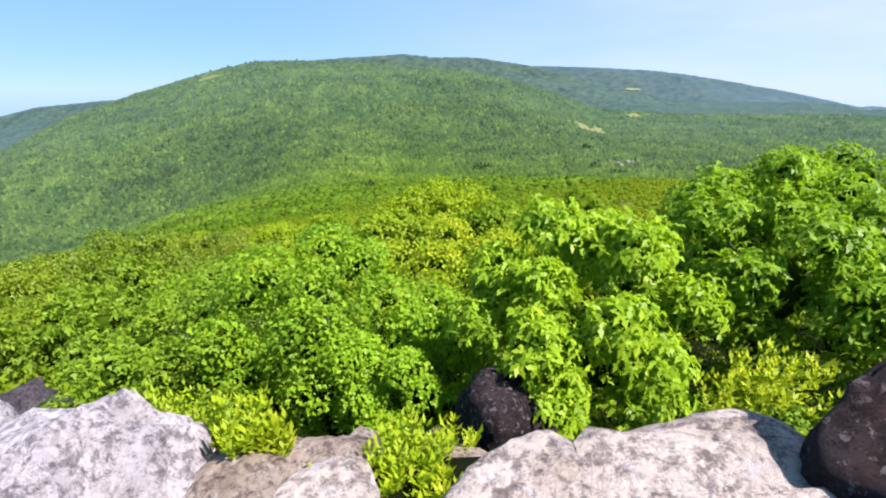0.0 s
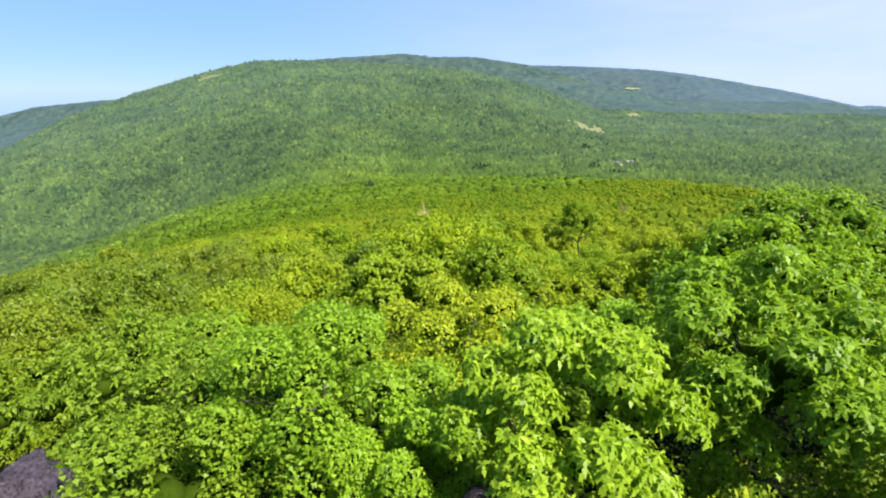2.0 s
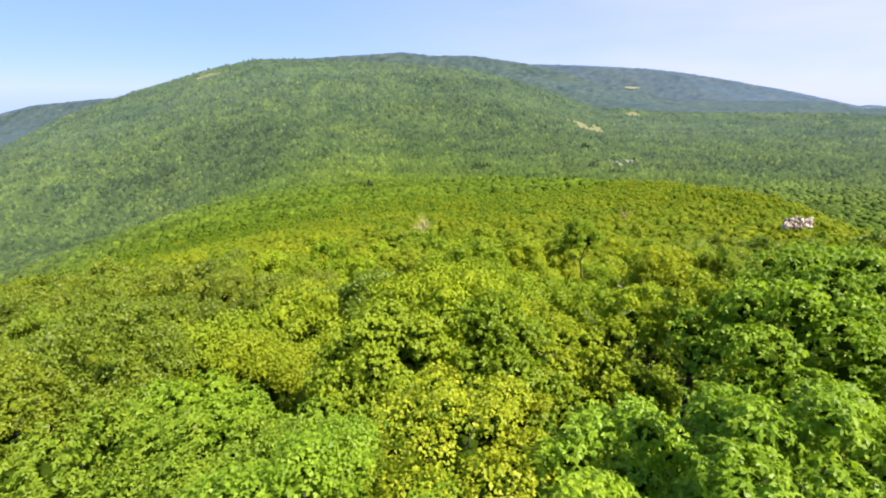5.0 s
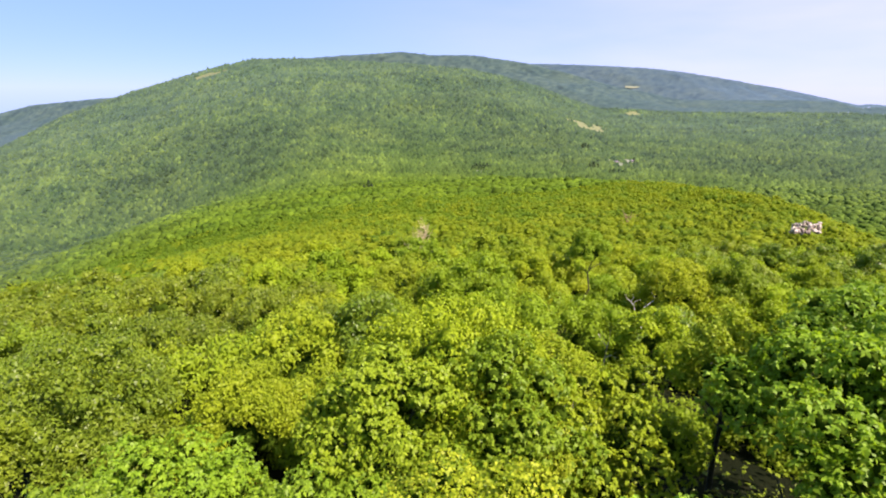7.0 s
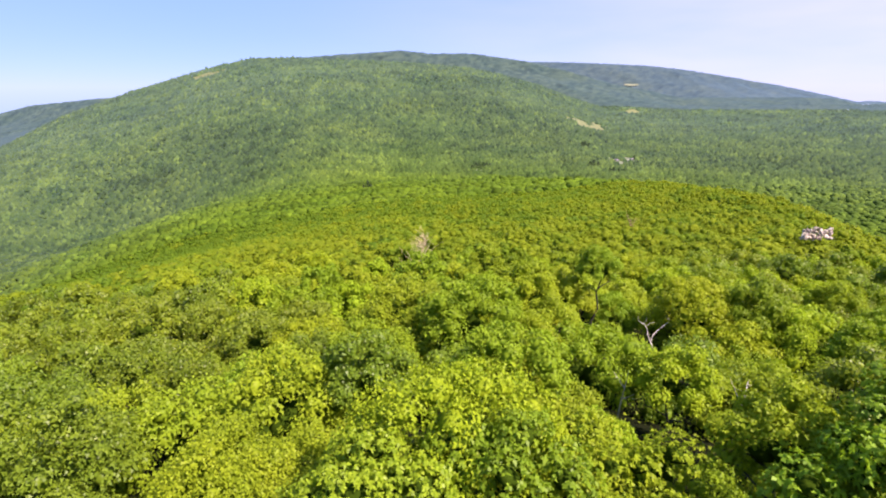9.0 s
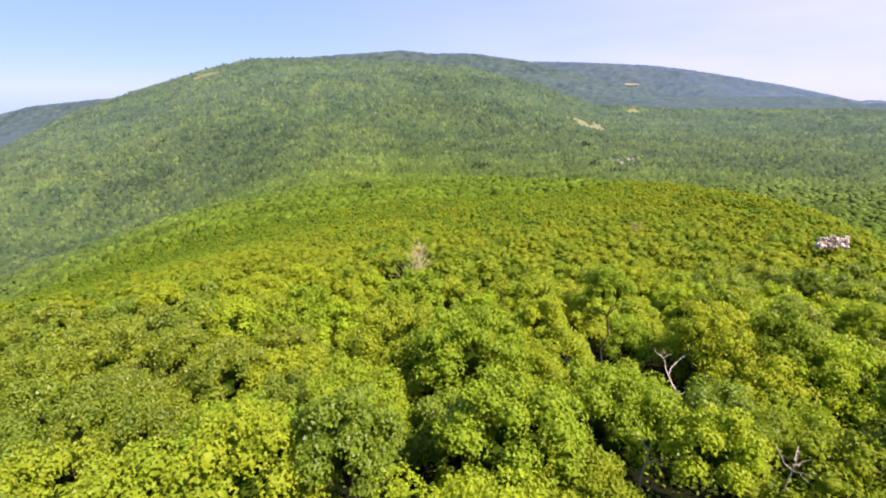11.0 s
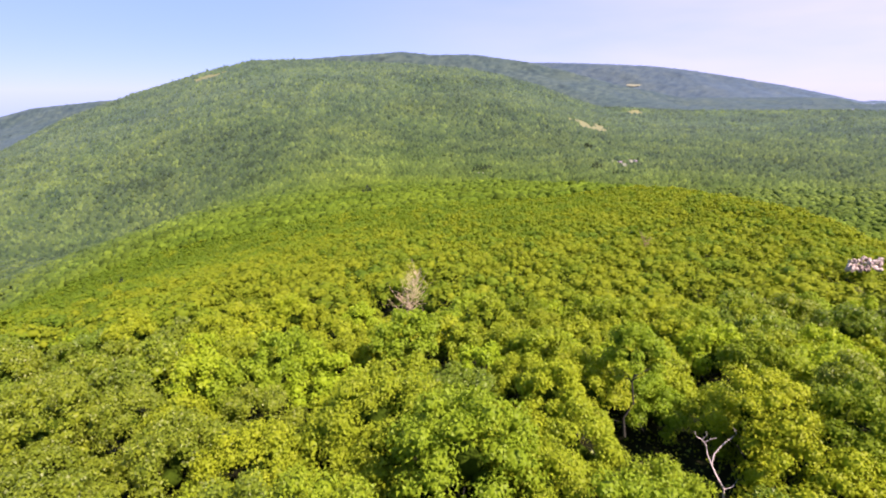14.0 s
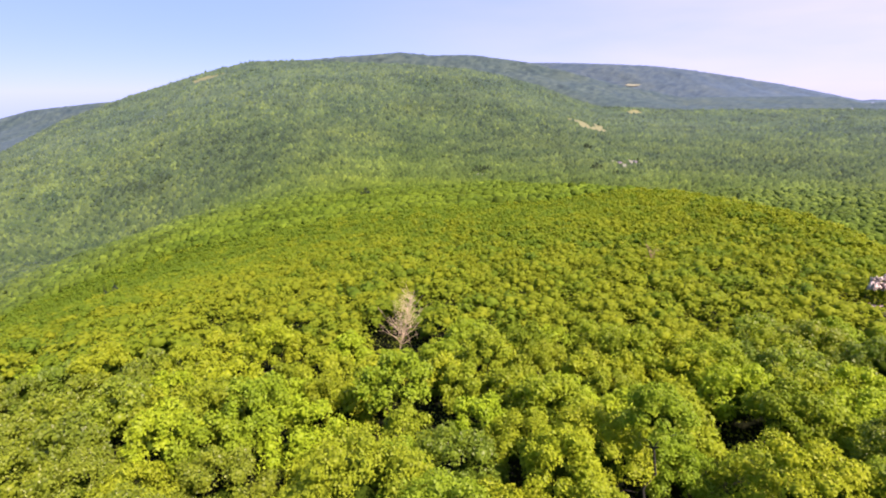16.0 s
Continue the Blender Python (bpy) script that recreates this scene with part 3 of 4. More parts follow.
def limbed_tree(crown, pieces, label, m, group, name, category="tree"):
    """A near tree or shrub whose limbs are parts of their own."""
    root = new(name)
    root.empty_display_size = 0.3
    stem = part("trunk", mesh_of("trunk", *pieces[0], BARK, True), root, "grey-brown bark")
    for piece in pieces[1:]:
        part("limb", mesh_of("limb", *piece, BARK, True), stem)
    part("crown", crown, root)
    root.matrix_basis = m
    return tagged(root, label, category, group)


def tree(crown, trunk, label, m, group="", name="broadleaf_tree", category="tree"):
    root = new(name)
    root.empty_display_size = 0.3
    part("trunk", trunk, root, "grey-brown bark")
    part("crown", crown, root)
    root.matrix_basis = m
    return tagged(root, label, category, group)


# Trees at the edge of the outcrop: x, y, foot of the crown, radius, crown height, lobes, twigs, seed.
NEAR = (
    ("oak", 1.95, 5.8, -3.5, 1.6, 3.85, 30, 4600, 1, "leafy oak with long lobed leaves below the outcrop"),
    ("oak", 5.5, 7.1, -3.0, 1.9, 3.7, 32, 4600, 2, "tall dark-limbed oak rising beside the outcrop"),
    ("maple", -2.0, 7.9, -4.9, 2.35, 4.0, 28, 16500, 3, "bright green maple with layered leaf sprays"),
    ("maple", 0.6, 10.4, -5.0, 2.1, 3.7, 22, 7500, 4, "yellow-green young maple behind the front trees"),
    ("maple", -5.2, 10.0, -6.2, 2.3, 4.0, 22, 7500, 5, "leafy green maple on the slope edge"),
    ("oak", -8.6, 10.6, -6.4, 2.3, 3.8, 20, 1500, 6, "broad oak with mid-green lobed leaves"),
    ("maple", -0.4, 6.0, -3.95, 1.05, 2.6, 14, 8500, 7, "small yellow-green sapling between two larger trees"),
    ("maple", -4.6, 6.3, -4.6, 1.5, 2.6, 16, 3600, 10, "low leafy maple crowding the foot of the rocks"),
    ("oak", 3.9, 9.8, -4.8, 1.7, 3.3, 20, 1500, 8, "oak crown behind the front oaks"),
    ("maple", 3.3, 16.3, -6.9, 1.0, 2.4, 14, 5200, 12, "bright yellow-green sapling in a gap between trees"),
    # This oak stands out of view, added to cast shade on the bushes.
    ("oak", 8.2, 3.8, -3.4, 2.0, 4.4, 18, 1200, 11, "leafy oak out of view, added to shade the outcrop side"),
    ("oak", 9.9, 7.2, -5.0, 2.2, 4.7, 18, 1400, 9, "shaded oak at the side of the outcrop"),
)
for kind, x, y, z, R, H, lobes, total, seed, label in NEAR:
    if kind == "oak":
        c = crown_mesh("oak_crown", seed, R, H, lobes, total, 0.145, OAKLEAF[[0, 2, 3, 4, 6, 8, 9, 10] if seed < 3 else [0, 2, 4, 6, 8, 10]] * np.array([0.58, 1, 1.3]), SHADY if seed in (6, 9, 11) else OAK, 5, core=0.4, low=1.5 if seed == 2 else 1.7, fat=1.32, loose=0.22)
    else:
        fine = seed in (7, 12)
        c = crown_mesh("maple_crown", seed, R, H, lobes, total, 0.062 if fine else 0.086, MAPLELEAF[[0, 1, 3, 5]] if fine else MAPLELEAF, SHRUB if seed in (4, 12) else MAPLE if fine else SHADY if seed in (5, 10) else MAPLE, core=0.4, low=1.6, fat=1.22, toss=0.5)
    base = z - float(ground_height(x, y)) + 0.3
    limbed_tree(c, trunk_pieces(seed, R, H, base, 0.04 + 0.026 * R, 8), label, pose(x, y, z, 0, 0, seed * 47), "trees below the outcrop", kind + "_tree")

# Woods on the slope: a few grown kinds, set out singly.
NEAREST = [crown_mesh("crown_leafy", 90 + i, 2.9 + 0.3 * (i % 3), 5.0 + 0.4 * (i % 3), 32, 2700, 0.16, SIMPLE * np.array([0.72, 1, 1.2]), (MAPLE, SHADY, WOODS, CREST)[i], 5, core=0.46, fat=1.3, dome=0.9) for i in range(4)]
KINDS, DARKER = [], {}
for i in range(6):
    R = 2.2 + 0.36 * i
    H = R * (1.95 - 0.07 * i)
    KINDS.append((R, H, crown_mesh("crown_low", 50 + i, R, H, 18 + 2 * i, 1900 + 240 * i, 0.26, SMALL, WOODS, core=0.68, dome=0.8, toss=0.4), crown_mesh("crown_close", 40 + i, R, H, 26 + 3 * i, 9000 + 1000 * i, 0.130, SMALL, WOODS, core=0.55, fat=1.22, toss=0.5, dome=0.9),
                  crown_mesh("crown_mid", 60 + i, R, H, 20 + 2 * i, 4300 + 520 * i, 0.178, SMALL, WOODS, core=0.64, fat=1.2, toss=0.42, dome=0.9), trunk_mesh("trunk", 40 + i, R, H, 5.5, 0.16, 5, 5, 0.28)))
    # Copies with the dull darker leaf, for trees given painted shade.
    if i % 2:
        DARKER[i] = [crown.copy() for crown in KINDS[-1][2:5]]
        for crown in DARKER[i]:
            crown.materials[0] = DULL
rng = np.random.default_rng(7)
taken = [(n[1], n[2], n[4]) for n in NEAR]
# Crowns that stand out of the slope: x, y and the height of the top.
spots = [(0.4, 19.4, -1.7), (11.4, 14.4, -0.4), (13.4, 16.2, 0.2), (-8.3, 14.0, -4.0), (13.0, 11.8, -1.2), (5.4, 18.2, -3.6), (3.4, 20.8, -4.0), (-8.3, 20.2, -5.8),
         (15.2, 48.5, -8.0), (9.0, 47.6, -10.2), (2.1, 39.2, -6.8), (-9.1, 37.0, -10.2), (29.4, 55.6, -13.2), (-21.1, 35.0, -10.6), (-20.5, 54.5, -13.6), (2.3, 66.0, -16.2),
         (-14.4, 57.5, -13.3), (-3.2, 46.0, -9.6), (-30.8, 63.5, -17.8), (-20.7, 76.0, -17.8), (12.3, 73.7, -17.5), (33.6, 73.0, -18.0),
         (13.2, 38.2, -11.2), (-2.8, 60.0, -12.4), (10.7, 18.8, -2.0), (-1.8, 17.0, -2.6), (1.6, 17.4, -2.4), (-3.4, 13.6, -4.4)]
fixed = len(spots)
cell = 5.4
# Openings round the dead trees.
GAPS = ((18.6, 41.5, 2.6, 3.2), (15.8, 37.0, 1.4, 1.6), (10.0, 29.0, 1.3, 1.6), (15.8, 27.2, 1.7, 2.0), (-4.6, 79.0, 2.8, 3.2), (-3.6, 71.5, 2.2, 2.6),
        (27.6, 49.4, 4.2, 3.4), (-10.5, 50.0, 1.4, 1.8), (1.5, 53.5, 1.4, 1.8), (-2.8, 43.5, 1.0, 1.4), (9.5, 37.5, 1.0, 1.4))
for j in range(2, 15):
    for i in range(-22, 23):
        y = j * cell + 1.5 + rng.uniform(-1.4, 1.4)
        x = (i + 0.5 * (j % 2)) * cell + rng.uniform(-1.4, 1.4)
        if abs(x) < 1.0 * y + 6 and 11 < y < 80:
            spots.append((x, y, float(land(x, y)) + rng.normal(0.2 - 0.5 * (x < -8), 1.25)))
for number, (x, y, top) in enumerate(spots):
    if number >= fixed and any((x - a) ** 2 + (y - b) ** 2 < (0.62 * (c + 2.1)) ** 2 for a, b, c in taken) or number >= fixed and any(abs(x - a) < w and abs(y - b) < d for a, b, w, d in GAPS) or number >= fixed and (x - 7.4) ** 2 + (y - 14.4) ** 2 < 20:
        continue
    k = 5 if (x, y) == (0.4, 19.4) else int(rng.integers(6))
    R, H, plain, close, mid, trunk = KINDS[k]
    # More darker copies far right and left paint in the slope's shaded sides.
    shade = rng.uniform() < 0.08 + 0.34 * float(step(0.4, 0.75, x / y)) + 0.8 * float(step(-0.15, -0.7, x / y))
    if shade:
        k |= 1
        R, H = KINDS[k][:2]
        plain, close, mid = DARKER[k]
    s = rng.uniform(0.85, 1.12)
    taken.append((x, y, R * s * 0.8))
    m = pose(x, y, top - 1.2 * H * s, rng.uniform(-4, 4), rng.uniform(-4, 4), rng.uniform(0, 360)) @ Matrix.Diagonal((1.0 * s, 1.0 * s, 1.15 * s, 1))
    if y < 18.5 and abs(x) < 15:
        k = 1 if shade or x > 8 else 3 if abs(x) < 3 else 2 * int(rng.uniform() < 0.55)
        m = pose(x, y, top - (5.3 + 0.4 * (k % 3)) * s, 0, 0, rng.uniform(0, 360)) @ Matrix.Scale(s, 4)
        tree(NEAREST[k], trunk, "glossy dark green tree beside the outcrop" if k == 1 else "leafy green tree close below the outcrop", m, "trees on the upper slope")
    elif y < 27:
        tree(close, trunk, "dull green tree, darkened for shade, among brighter crowns" if shade else "sunlit broadleaf tree on the wooded slope", m, "trees on the upper slope")
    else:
        tree(mid if y < 54 else plain, trunk, "dull green tree, darkened for shade, in closed canopy" if shade else "yellow-green broadleaf tree in closed canopy", m, "trees on the lower slope")


def far_woods():
    """The canopy farther down the spur: uneven leafy crowns, joined."""
    rng = np.random.default_rng(11)

    def kinds_of(blades, size, cores):
        made = []
        for i in range(6):
            R, H = 2.8 + 0.33 * i, 4.6 + 0.35 * i
            c, r = lobes_of(rng, R, H, 13)
            which = rng.choice(13, blades)
            d = rng.normal(0, 1, (blades, 3))
            d /= np.linalg.norm(d, axis=1, keepdims=True)
            d[:, 2] = np.abs(d[:, 2]) - 0.25
            v = leaves(rng, c[which] + d * r[which][:, None] * rng.uniform(0.6, 1.3, (blades, 1)), 0.45 * d + np.array([0.1, -0.1, 0.85]), size, SMALL, 0.15, 0.2)[0]
            made.append((H, v, lumps(rng, c[:cores], r[:cores], 0.8, 0.66)))
        return made

    leafy, cores, tris, tones, dull, count = [], [], [], [], [], 0
    for blades, size, lump, gap, y0, y1 in ((300, 0.52, 6, 5.2, 79, 150), (130, 0.78, 6, 5.4, 150, 250), (46, 1.25, 4, 6.8, 250, 440)):
        kinds = kinds_of(blades, size, lump)
        for j in range(int(y0 / gap), int(y1 / gap) + 1):
            n = int(1.1 * j) + 2
            for i in range(-n, n + 1):
                x, y = (i + 0.5 * (j % 2)) * gap + rng.uniform(-2.5, 2.5), j * gap + rng.uniform(-2.5, 2.5)
                if y < max(79, y0 - 2) or (abs(x - 72.6) < 5.4 and abs(y - 90.4) < 6.6) or (abs(x + 4.8) < 4.0 and abs(y - 82.5) < 5) or abs(x) > 1.06 * y + 3:
                    continue
                H, v, (w, f) = kinds[int(rng.integers(6))]
                a, s = rng.uniform(0, 2 * math.pi), rng.uniform(0.78, 1.36) * (1 + 0.1 * (y > 250))
                turn = np.array([[math.cos(a), -math.sin(a), 0], [math.sin(a), math.cos(a), 0], [0, 0, 1]])
                at = np.array([x, y, float(land(x, y)) + rng.normal(0, 0.6) - H * s])
                # Tone falls down the spur; its drop to the left paints slope shade.
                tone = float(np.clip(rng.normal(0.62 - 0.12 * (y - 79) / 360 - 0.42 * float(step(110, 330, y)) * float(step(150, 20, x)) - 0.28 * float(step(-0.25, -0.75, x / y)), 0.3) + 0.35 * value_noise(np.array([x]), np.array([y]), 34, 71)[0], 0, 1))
                tris.append(f + count)
                count += len(w)
                leafy.append(v @ turn.T * s + at)
                cores.append(w @ turn.T * s + at)
                tones.append(np.full(len(v), tone))
                dull.append(np.full(len(w), tone))
    v, c = np.concatenate(leafy), np.concatenate(cores)
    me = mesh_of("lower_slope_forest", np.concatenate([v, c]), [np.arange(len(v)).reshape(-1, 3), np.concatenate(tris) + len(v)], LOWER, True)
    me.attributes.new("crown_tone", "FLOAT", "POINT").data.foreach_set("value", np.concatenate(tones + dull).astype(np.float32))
    return me


def mountain_crowns():
    """Single tree tops over the far spur, the valley and the mountain: uneven domes, joined."""
    rng = np.random.default_rng(31)
    dome = ICO_F[ICO_V[ICO_F].mean(1)[:, 2] > -0.35]
    ring = np.arange(6) * math.pi / 3
    tent_v = np.r_[[(0, 0, 0.95)], np.stack([np.cos(ring), np.sin(ring), np.full(6, -0.45)], -1)]
    tent_f = np.array([(0, 1 + i, 1 + (i + 1) % 6) for i in range(6)])
    vs, fs, tones, count = [], [], [], 0
    for gap, y0, y1, wide, tall in ((6.4, 415, 700, 4.2, 3.0), (7.4, 700, 1250, 5.2, 4.8), (10.2, 1250, 2440, 7.2, 7.0)):
        j, i = np.meshgrid(np.arange(int(y0 / gap), int(y1 / gap) + 1), np.arange(-int(1.1 * y1 / gap), int(1.1 * y1 / gap) + 1), indexing="ij")
        x, y = (i + 0.5 * (j % 2)).ravel() * gap, j.ravel() * gap
        x, y = x + rng.uniform(-0.4, 0.4, x.shape) * gap, y + rng.uniform(-0.4, 0.4, x.shape) * gap
        keep = (np.abs(x) < 1.08 * y) & (y > y0 - 5) & (y < y1 + 5)
        for b, d, w, e, *_ in CLEARINGS:
            keep &= (clearing(x, y, b, d, w, e) > 1.05) | (hashed(np.floor(x / 22), np.floor(y / 30), 91) > 0.78) & (e > 80)
        x, y = x[keep], y[keep]
        z = land(x, y)
        # Crowns stay on the faces of the hills, off the far side of each crest.
        keep = land(x, y + 60) > z - 26
        x, y, z = x[keep], y[keep], z[keep]
        n = len(x)
        size = rng.uniform(0.72, 1.3, n) * (1 + 0.25 * (rng.uniform(0, 1, n) > 0.92))
        high = z + rng.normal(-0.35, 0.2, n) * tall + tall * 0.45 * (size - 1)
        tone = np.clip(rng.normal(0.5, 0.27, n) + 0.45 * value_noise(x, y, 60, 81) + 0.4 * value_noise(x, y, 190, 84) + 0.6 * value_noise(x, y, 26, 82), 0, 1)
        dark = rng.uniform(0, 1, n) < 0.09 + 0.14 * step(0.05, 0.25, value_noise(x, y, 70, 83))
        tone = np.where(dark, tone * 0.25, tone)
        form, faces = (ICO_V, dome) if y0 < 600 else (tent_v, tent_f)
        m = len(form)
        turn = rng.uniform(0, 2 * math.pi, n)
        at = np.stack([x, y, high], -1)
        shape = np.stack([wide * size, wide * size, tall * size * np.where(dark, 1.3, 1.0)], -1)
        v = form[None] * rng.uniform(0.72, 1.2, (n, m, 1))
        c, k = np.cos(turn)[:, None], np.sin(turn)[:, None]
        v = np.stack([v[..., 0] * c - v[..., 1] * k, v[..., 0] * k + v[..., 1] * c, v[..., 2]], -1) * shape[:, None] + at[:, None]
        vs.append(v.reshape(-1, 3))
        fs.append((count + np.arange(n)[:, None, None] * m + faces[None]).reshape(-1, 3))
        tones.append(np.repeat(tone, m))
        count += m * n
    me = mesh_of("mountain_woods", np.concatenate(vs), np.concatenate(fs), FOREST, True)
    me.attributes.new("crown_tone", "FLOAT", "POINT").data.foreach_set("value", np.concatenate(tones).astype(np.float32))
    return me


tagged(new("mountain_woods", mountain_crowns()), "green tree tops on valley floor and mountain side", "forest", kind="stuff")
tagged(new("lower_slope_forest", far_woods()), "closed yellow-green broadleaf canopy lower on the spur", "forest", kind="stuff")


def undergrowth():
    """Low leafy growth that covers the forest floor between the trunks."""
    rng = np.random.default_rng(23)
    pieces = []
    for count, y0, y1, size, tall in ((22000, 4.6, 18, 0.11, 0.7), (42000, 12, 92, 0.24, 0.6)):
        y = np.sqrt(rng.uniform(y0**2, y1**2, count))
        x = rng.uniform(-1.05, 1.05, count) * (y + 4)
        at = np.stack([x, y, ground_height(x, y) + rng.uniform(0.05, tall, count)], -1)
        pieces.append(leaves(rng, at, np.tile([0.0, 0.0, 1.0], (count, 1)), size, SIMPLE, 0.1))
    v, f = joined(pieces)
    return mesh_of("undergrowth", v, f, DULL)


tagged(new("undergrowth", undergrowth()), "shaded green saplings and ferns under the trees", "undergrowth", kind="stuff")


# ---- rocks ----
def rock_mesh(name, seed, size, mat, cuts=9, rough=0.2, fine=4, square=2.0, faces=()):
    """A boulder: a lump planed by a few joints, then weathered."""
    rng = np.random.default_rng(seed)
    bm = bmesh.new()
    bmesh.ops.create_icosphere(bm, subdivisions=fine, radius=1.0)
    planes = []
    for _ in range(cuts):
        d = rng.normal(0, 1, 3)
        planes.append((Vector(d / np.linalg.norm(d)), rng.uniform(0.5, 0.85)))
    planes += [(Vector((a, b, c)).normalized(), far) for a, b, c, far in faces]
    off = Vector(rng.uniform(-50, 50, 3))
    mean = sum(size) / 3
    for v in bm.verts:
        p = v.co / sum(abs(c) ** square for c in v.co) ** (1 / square)
        for d, far in planes:
            over = p.dot(d) - far
            if over > 0:
                p -= d * over * 0.95
        q = Vector((p.x * size[0], p.y * size[1], p.z * size[2]))
        k = noise.fractal(q * 1.3 + off, 0.8, 2.2, 6) * rough
        seam = abs(noise.noise(q * 1.1 + off * 2))
        k -= 0.10 * max(0.0, 1 - seam / 0.05) + 0.02 * abs(noise.noise(q * 11 + off))
        ledge = (q.z * 3.2 + noise.noise(q * 0.8 + off) * 1.5) % 1.0
        k += 0.05 * (ledge - 0.5)
        v.co = q + p.normalized() * k * mean
    me = bpy.data.meshes.new(name)
    bm.to_mesh(me)
    bm.free()
    me.polygons.foreach_set("use_smooth", np.ones(len(me.polygons), dtype=bool))
    me.materials.append(mat)
    return me


for name, seed, at, size, mat, label, square, cuts, faces in (
    ("boulder", 3, (-2.4, 2.18, -1.15, 0, 0, 0), (1.2, 0.84, 0.95), PALE, "pale lichened sandstone boulder on the outcrop", 2.4, 0, ((0.8, 0.1, 0.6, 0.58), (-0.5, 0, 0.86, 0.66), (0.1, -0.75, 0.65, 0.66), (-0.2, 0.8, 0.5, 0.7))),
    ("boulder", 5, (-3.6, 2.75, -1.16, 0, 5, 60), (0.4, 0.42, 0.55), PALE, "grey weathered boulder at the outcrop edge", 2.0, 8, ()),
    ("rock_slab", 28, (0.9, 1.31, -0.38, 2, -4, 3), (1.02, 0.6, 0.42), TAN, "broad pale cream sandstone slab at the cliff edge", 5.0, 0, ((-0.75, 0.62, 0, 0.86), (-0.5, 0.0, 0.86, 0.9), (0.1, -0.5, 0.86, 0.98))),
    ("rock_slab", 8, (0.1, 1.15, -0.7, -6, -4, 18), (0.5, 0.45, 0.35), TAN, "low pale tan sandstone ledge beside a slab", 4.0, 3, ()),
    ("rock_slab", 9, (-1.05, 2.35, -1.42, 3, 5, 30), (0.75, 0.6, 0.45), WARM, "warm tan flat rock between boulders", 3.5, 3, ()),
    ("rock_slab", 12, (-0.8, 3.0, -1.72, 0, 0, 70), (0.45, 0.45, 0.5), WARM, "small tan rock among yellow shrubs", 3.0, 5, ()),
    ("rock_slab", 25, (-0.25, 1.95, -1.2, 0, 0, 15), (0.6, 0.5, 0.4), WARM, "low tan rock with shrubs growing over it", 3.0, 5, ()),
    ("rock_slab", 41, (-0.72, 1.92, -0.86, 4, -3, 25), (0.36, 0.3, 0.26), TAN, "flat pale rock at the foot of yellow-green shrubs", 4.0, 4, ()),
    ("rock_slab", 43, (0.02, 2.45, -1.36, 0, 3, 60), (0.55, 0.42, 0.32), WARM, "low tan rock under yellow-green shrubs", 3.0, 5, ()),
    ("rock_slab", 21, (-0.95, 1.2, -0.95, 0, 4, 70), (0.6, 0.5, 0.4), PALE, "low pale rock at the foot of a boulder", 3.0, 5, ()),
    ("boulder", 14, (2.25, 1.25, 0.24, 0, 4, 10), (0.76, 0.64, 0.74), DARK, "dark lichen-covered sandstone boulder", 2.6, 3, ((-0.8, 0, 0.6, 0.72),)),
    ("rock_ledge", 33, (-7.9, 6.9, -4.95, 0, 9, -22), (2.6, 0.95, 1.1), GREY, "long purple-grey rock ledge under the trees", 2.6, 6, ()),
    ("boulder", 17, (0.7, 4.35, -2.35, 4, 6, 20), (0.5, 0.5, 0.8), DARK, "dark upright boulder under the oak", 4.0, 2, ()),
    ("boulder", 18, (0.1, 4.3, -2.8, 0, -10, 50), (0.36, 0.4, 0.95), BUFF, "sunlit brown rock face beside a dark boulder", 2.0, 9, ()),
):
    tagged(new(name, rock_mesh(name, seed, size, mat, cuts, 0.24 if mat == DARK else 0.19 if square > 2 else 0.22, 5 if size[0] > 0.7 else 4, square, faces)), label, "rock", "rocks of the outcrop").matrix_basis = pose(*at)

rng = np.random.default_rng(5)
for i in range(51):
    column, row = i % 17, i // 17
    w = rng.uniform(0.3, 0.5)
    x = 70.8 + column * 0.36 + rng.uniform(-0.2, 0.2) - 0.12 * row
    z = -20.4 - 0.75 * row - 0.03 * abs(column - 7) * (row < 2) + rng.uniform(-0.45, 0.3)
    tagged(new("outcrop_rock", rock_mesh("outcrop_rock", 30 + i, (w * rng.uniform(0.7, 1.1), w, w * rng.uniform(0.9, 1.7)), (STONE, STONE, BUFF)[(i * 7 + row) % 3], 16, 0.3, 3, 3.0)),
           "pale pinkish-grey jagged rock standing out of the treetops", "rock", "rocks in the treetops").matrix_basis = pose(x, 93.2 - 0.3 * row + rng.uniform(-0.4, 0.4), z, rng.uniform(-20, 20), rng.uniform(-20, 20), 50 * i)
tagged(new("rock_knoll", rock_mesh("rock_knoll", 55, (2.7, 1.7, 5.6), BUFF, 10, 0.2, 4)), "shaded rock knoll under the white rocks", "rock").matrix_basis = pose(74.5, 95.2, -29.6)


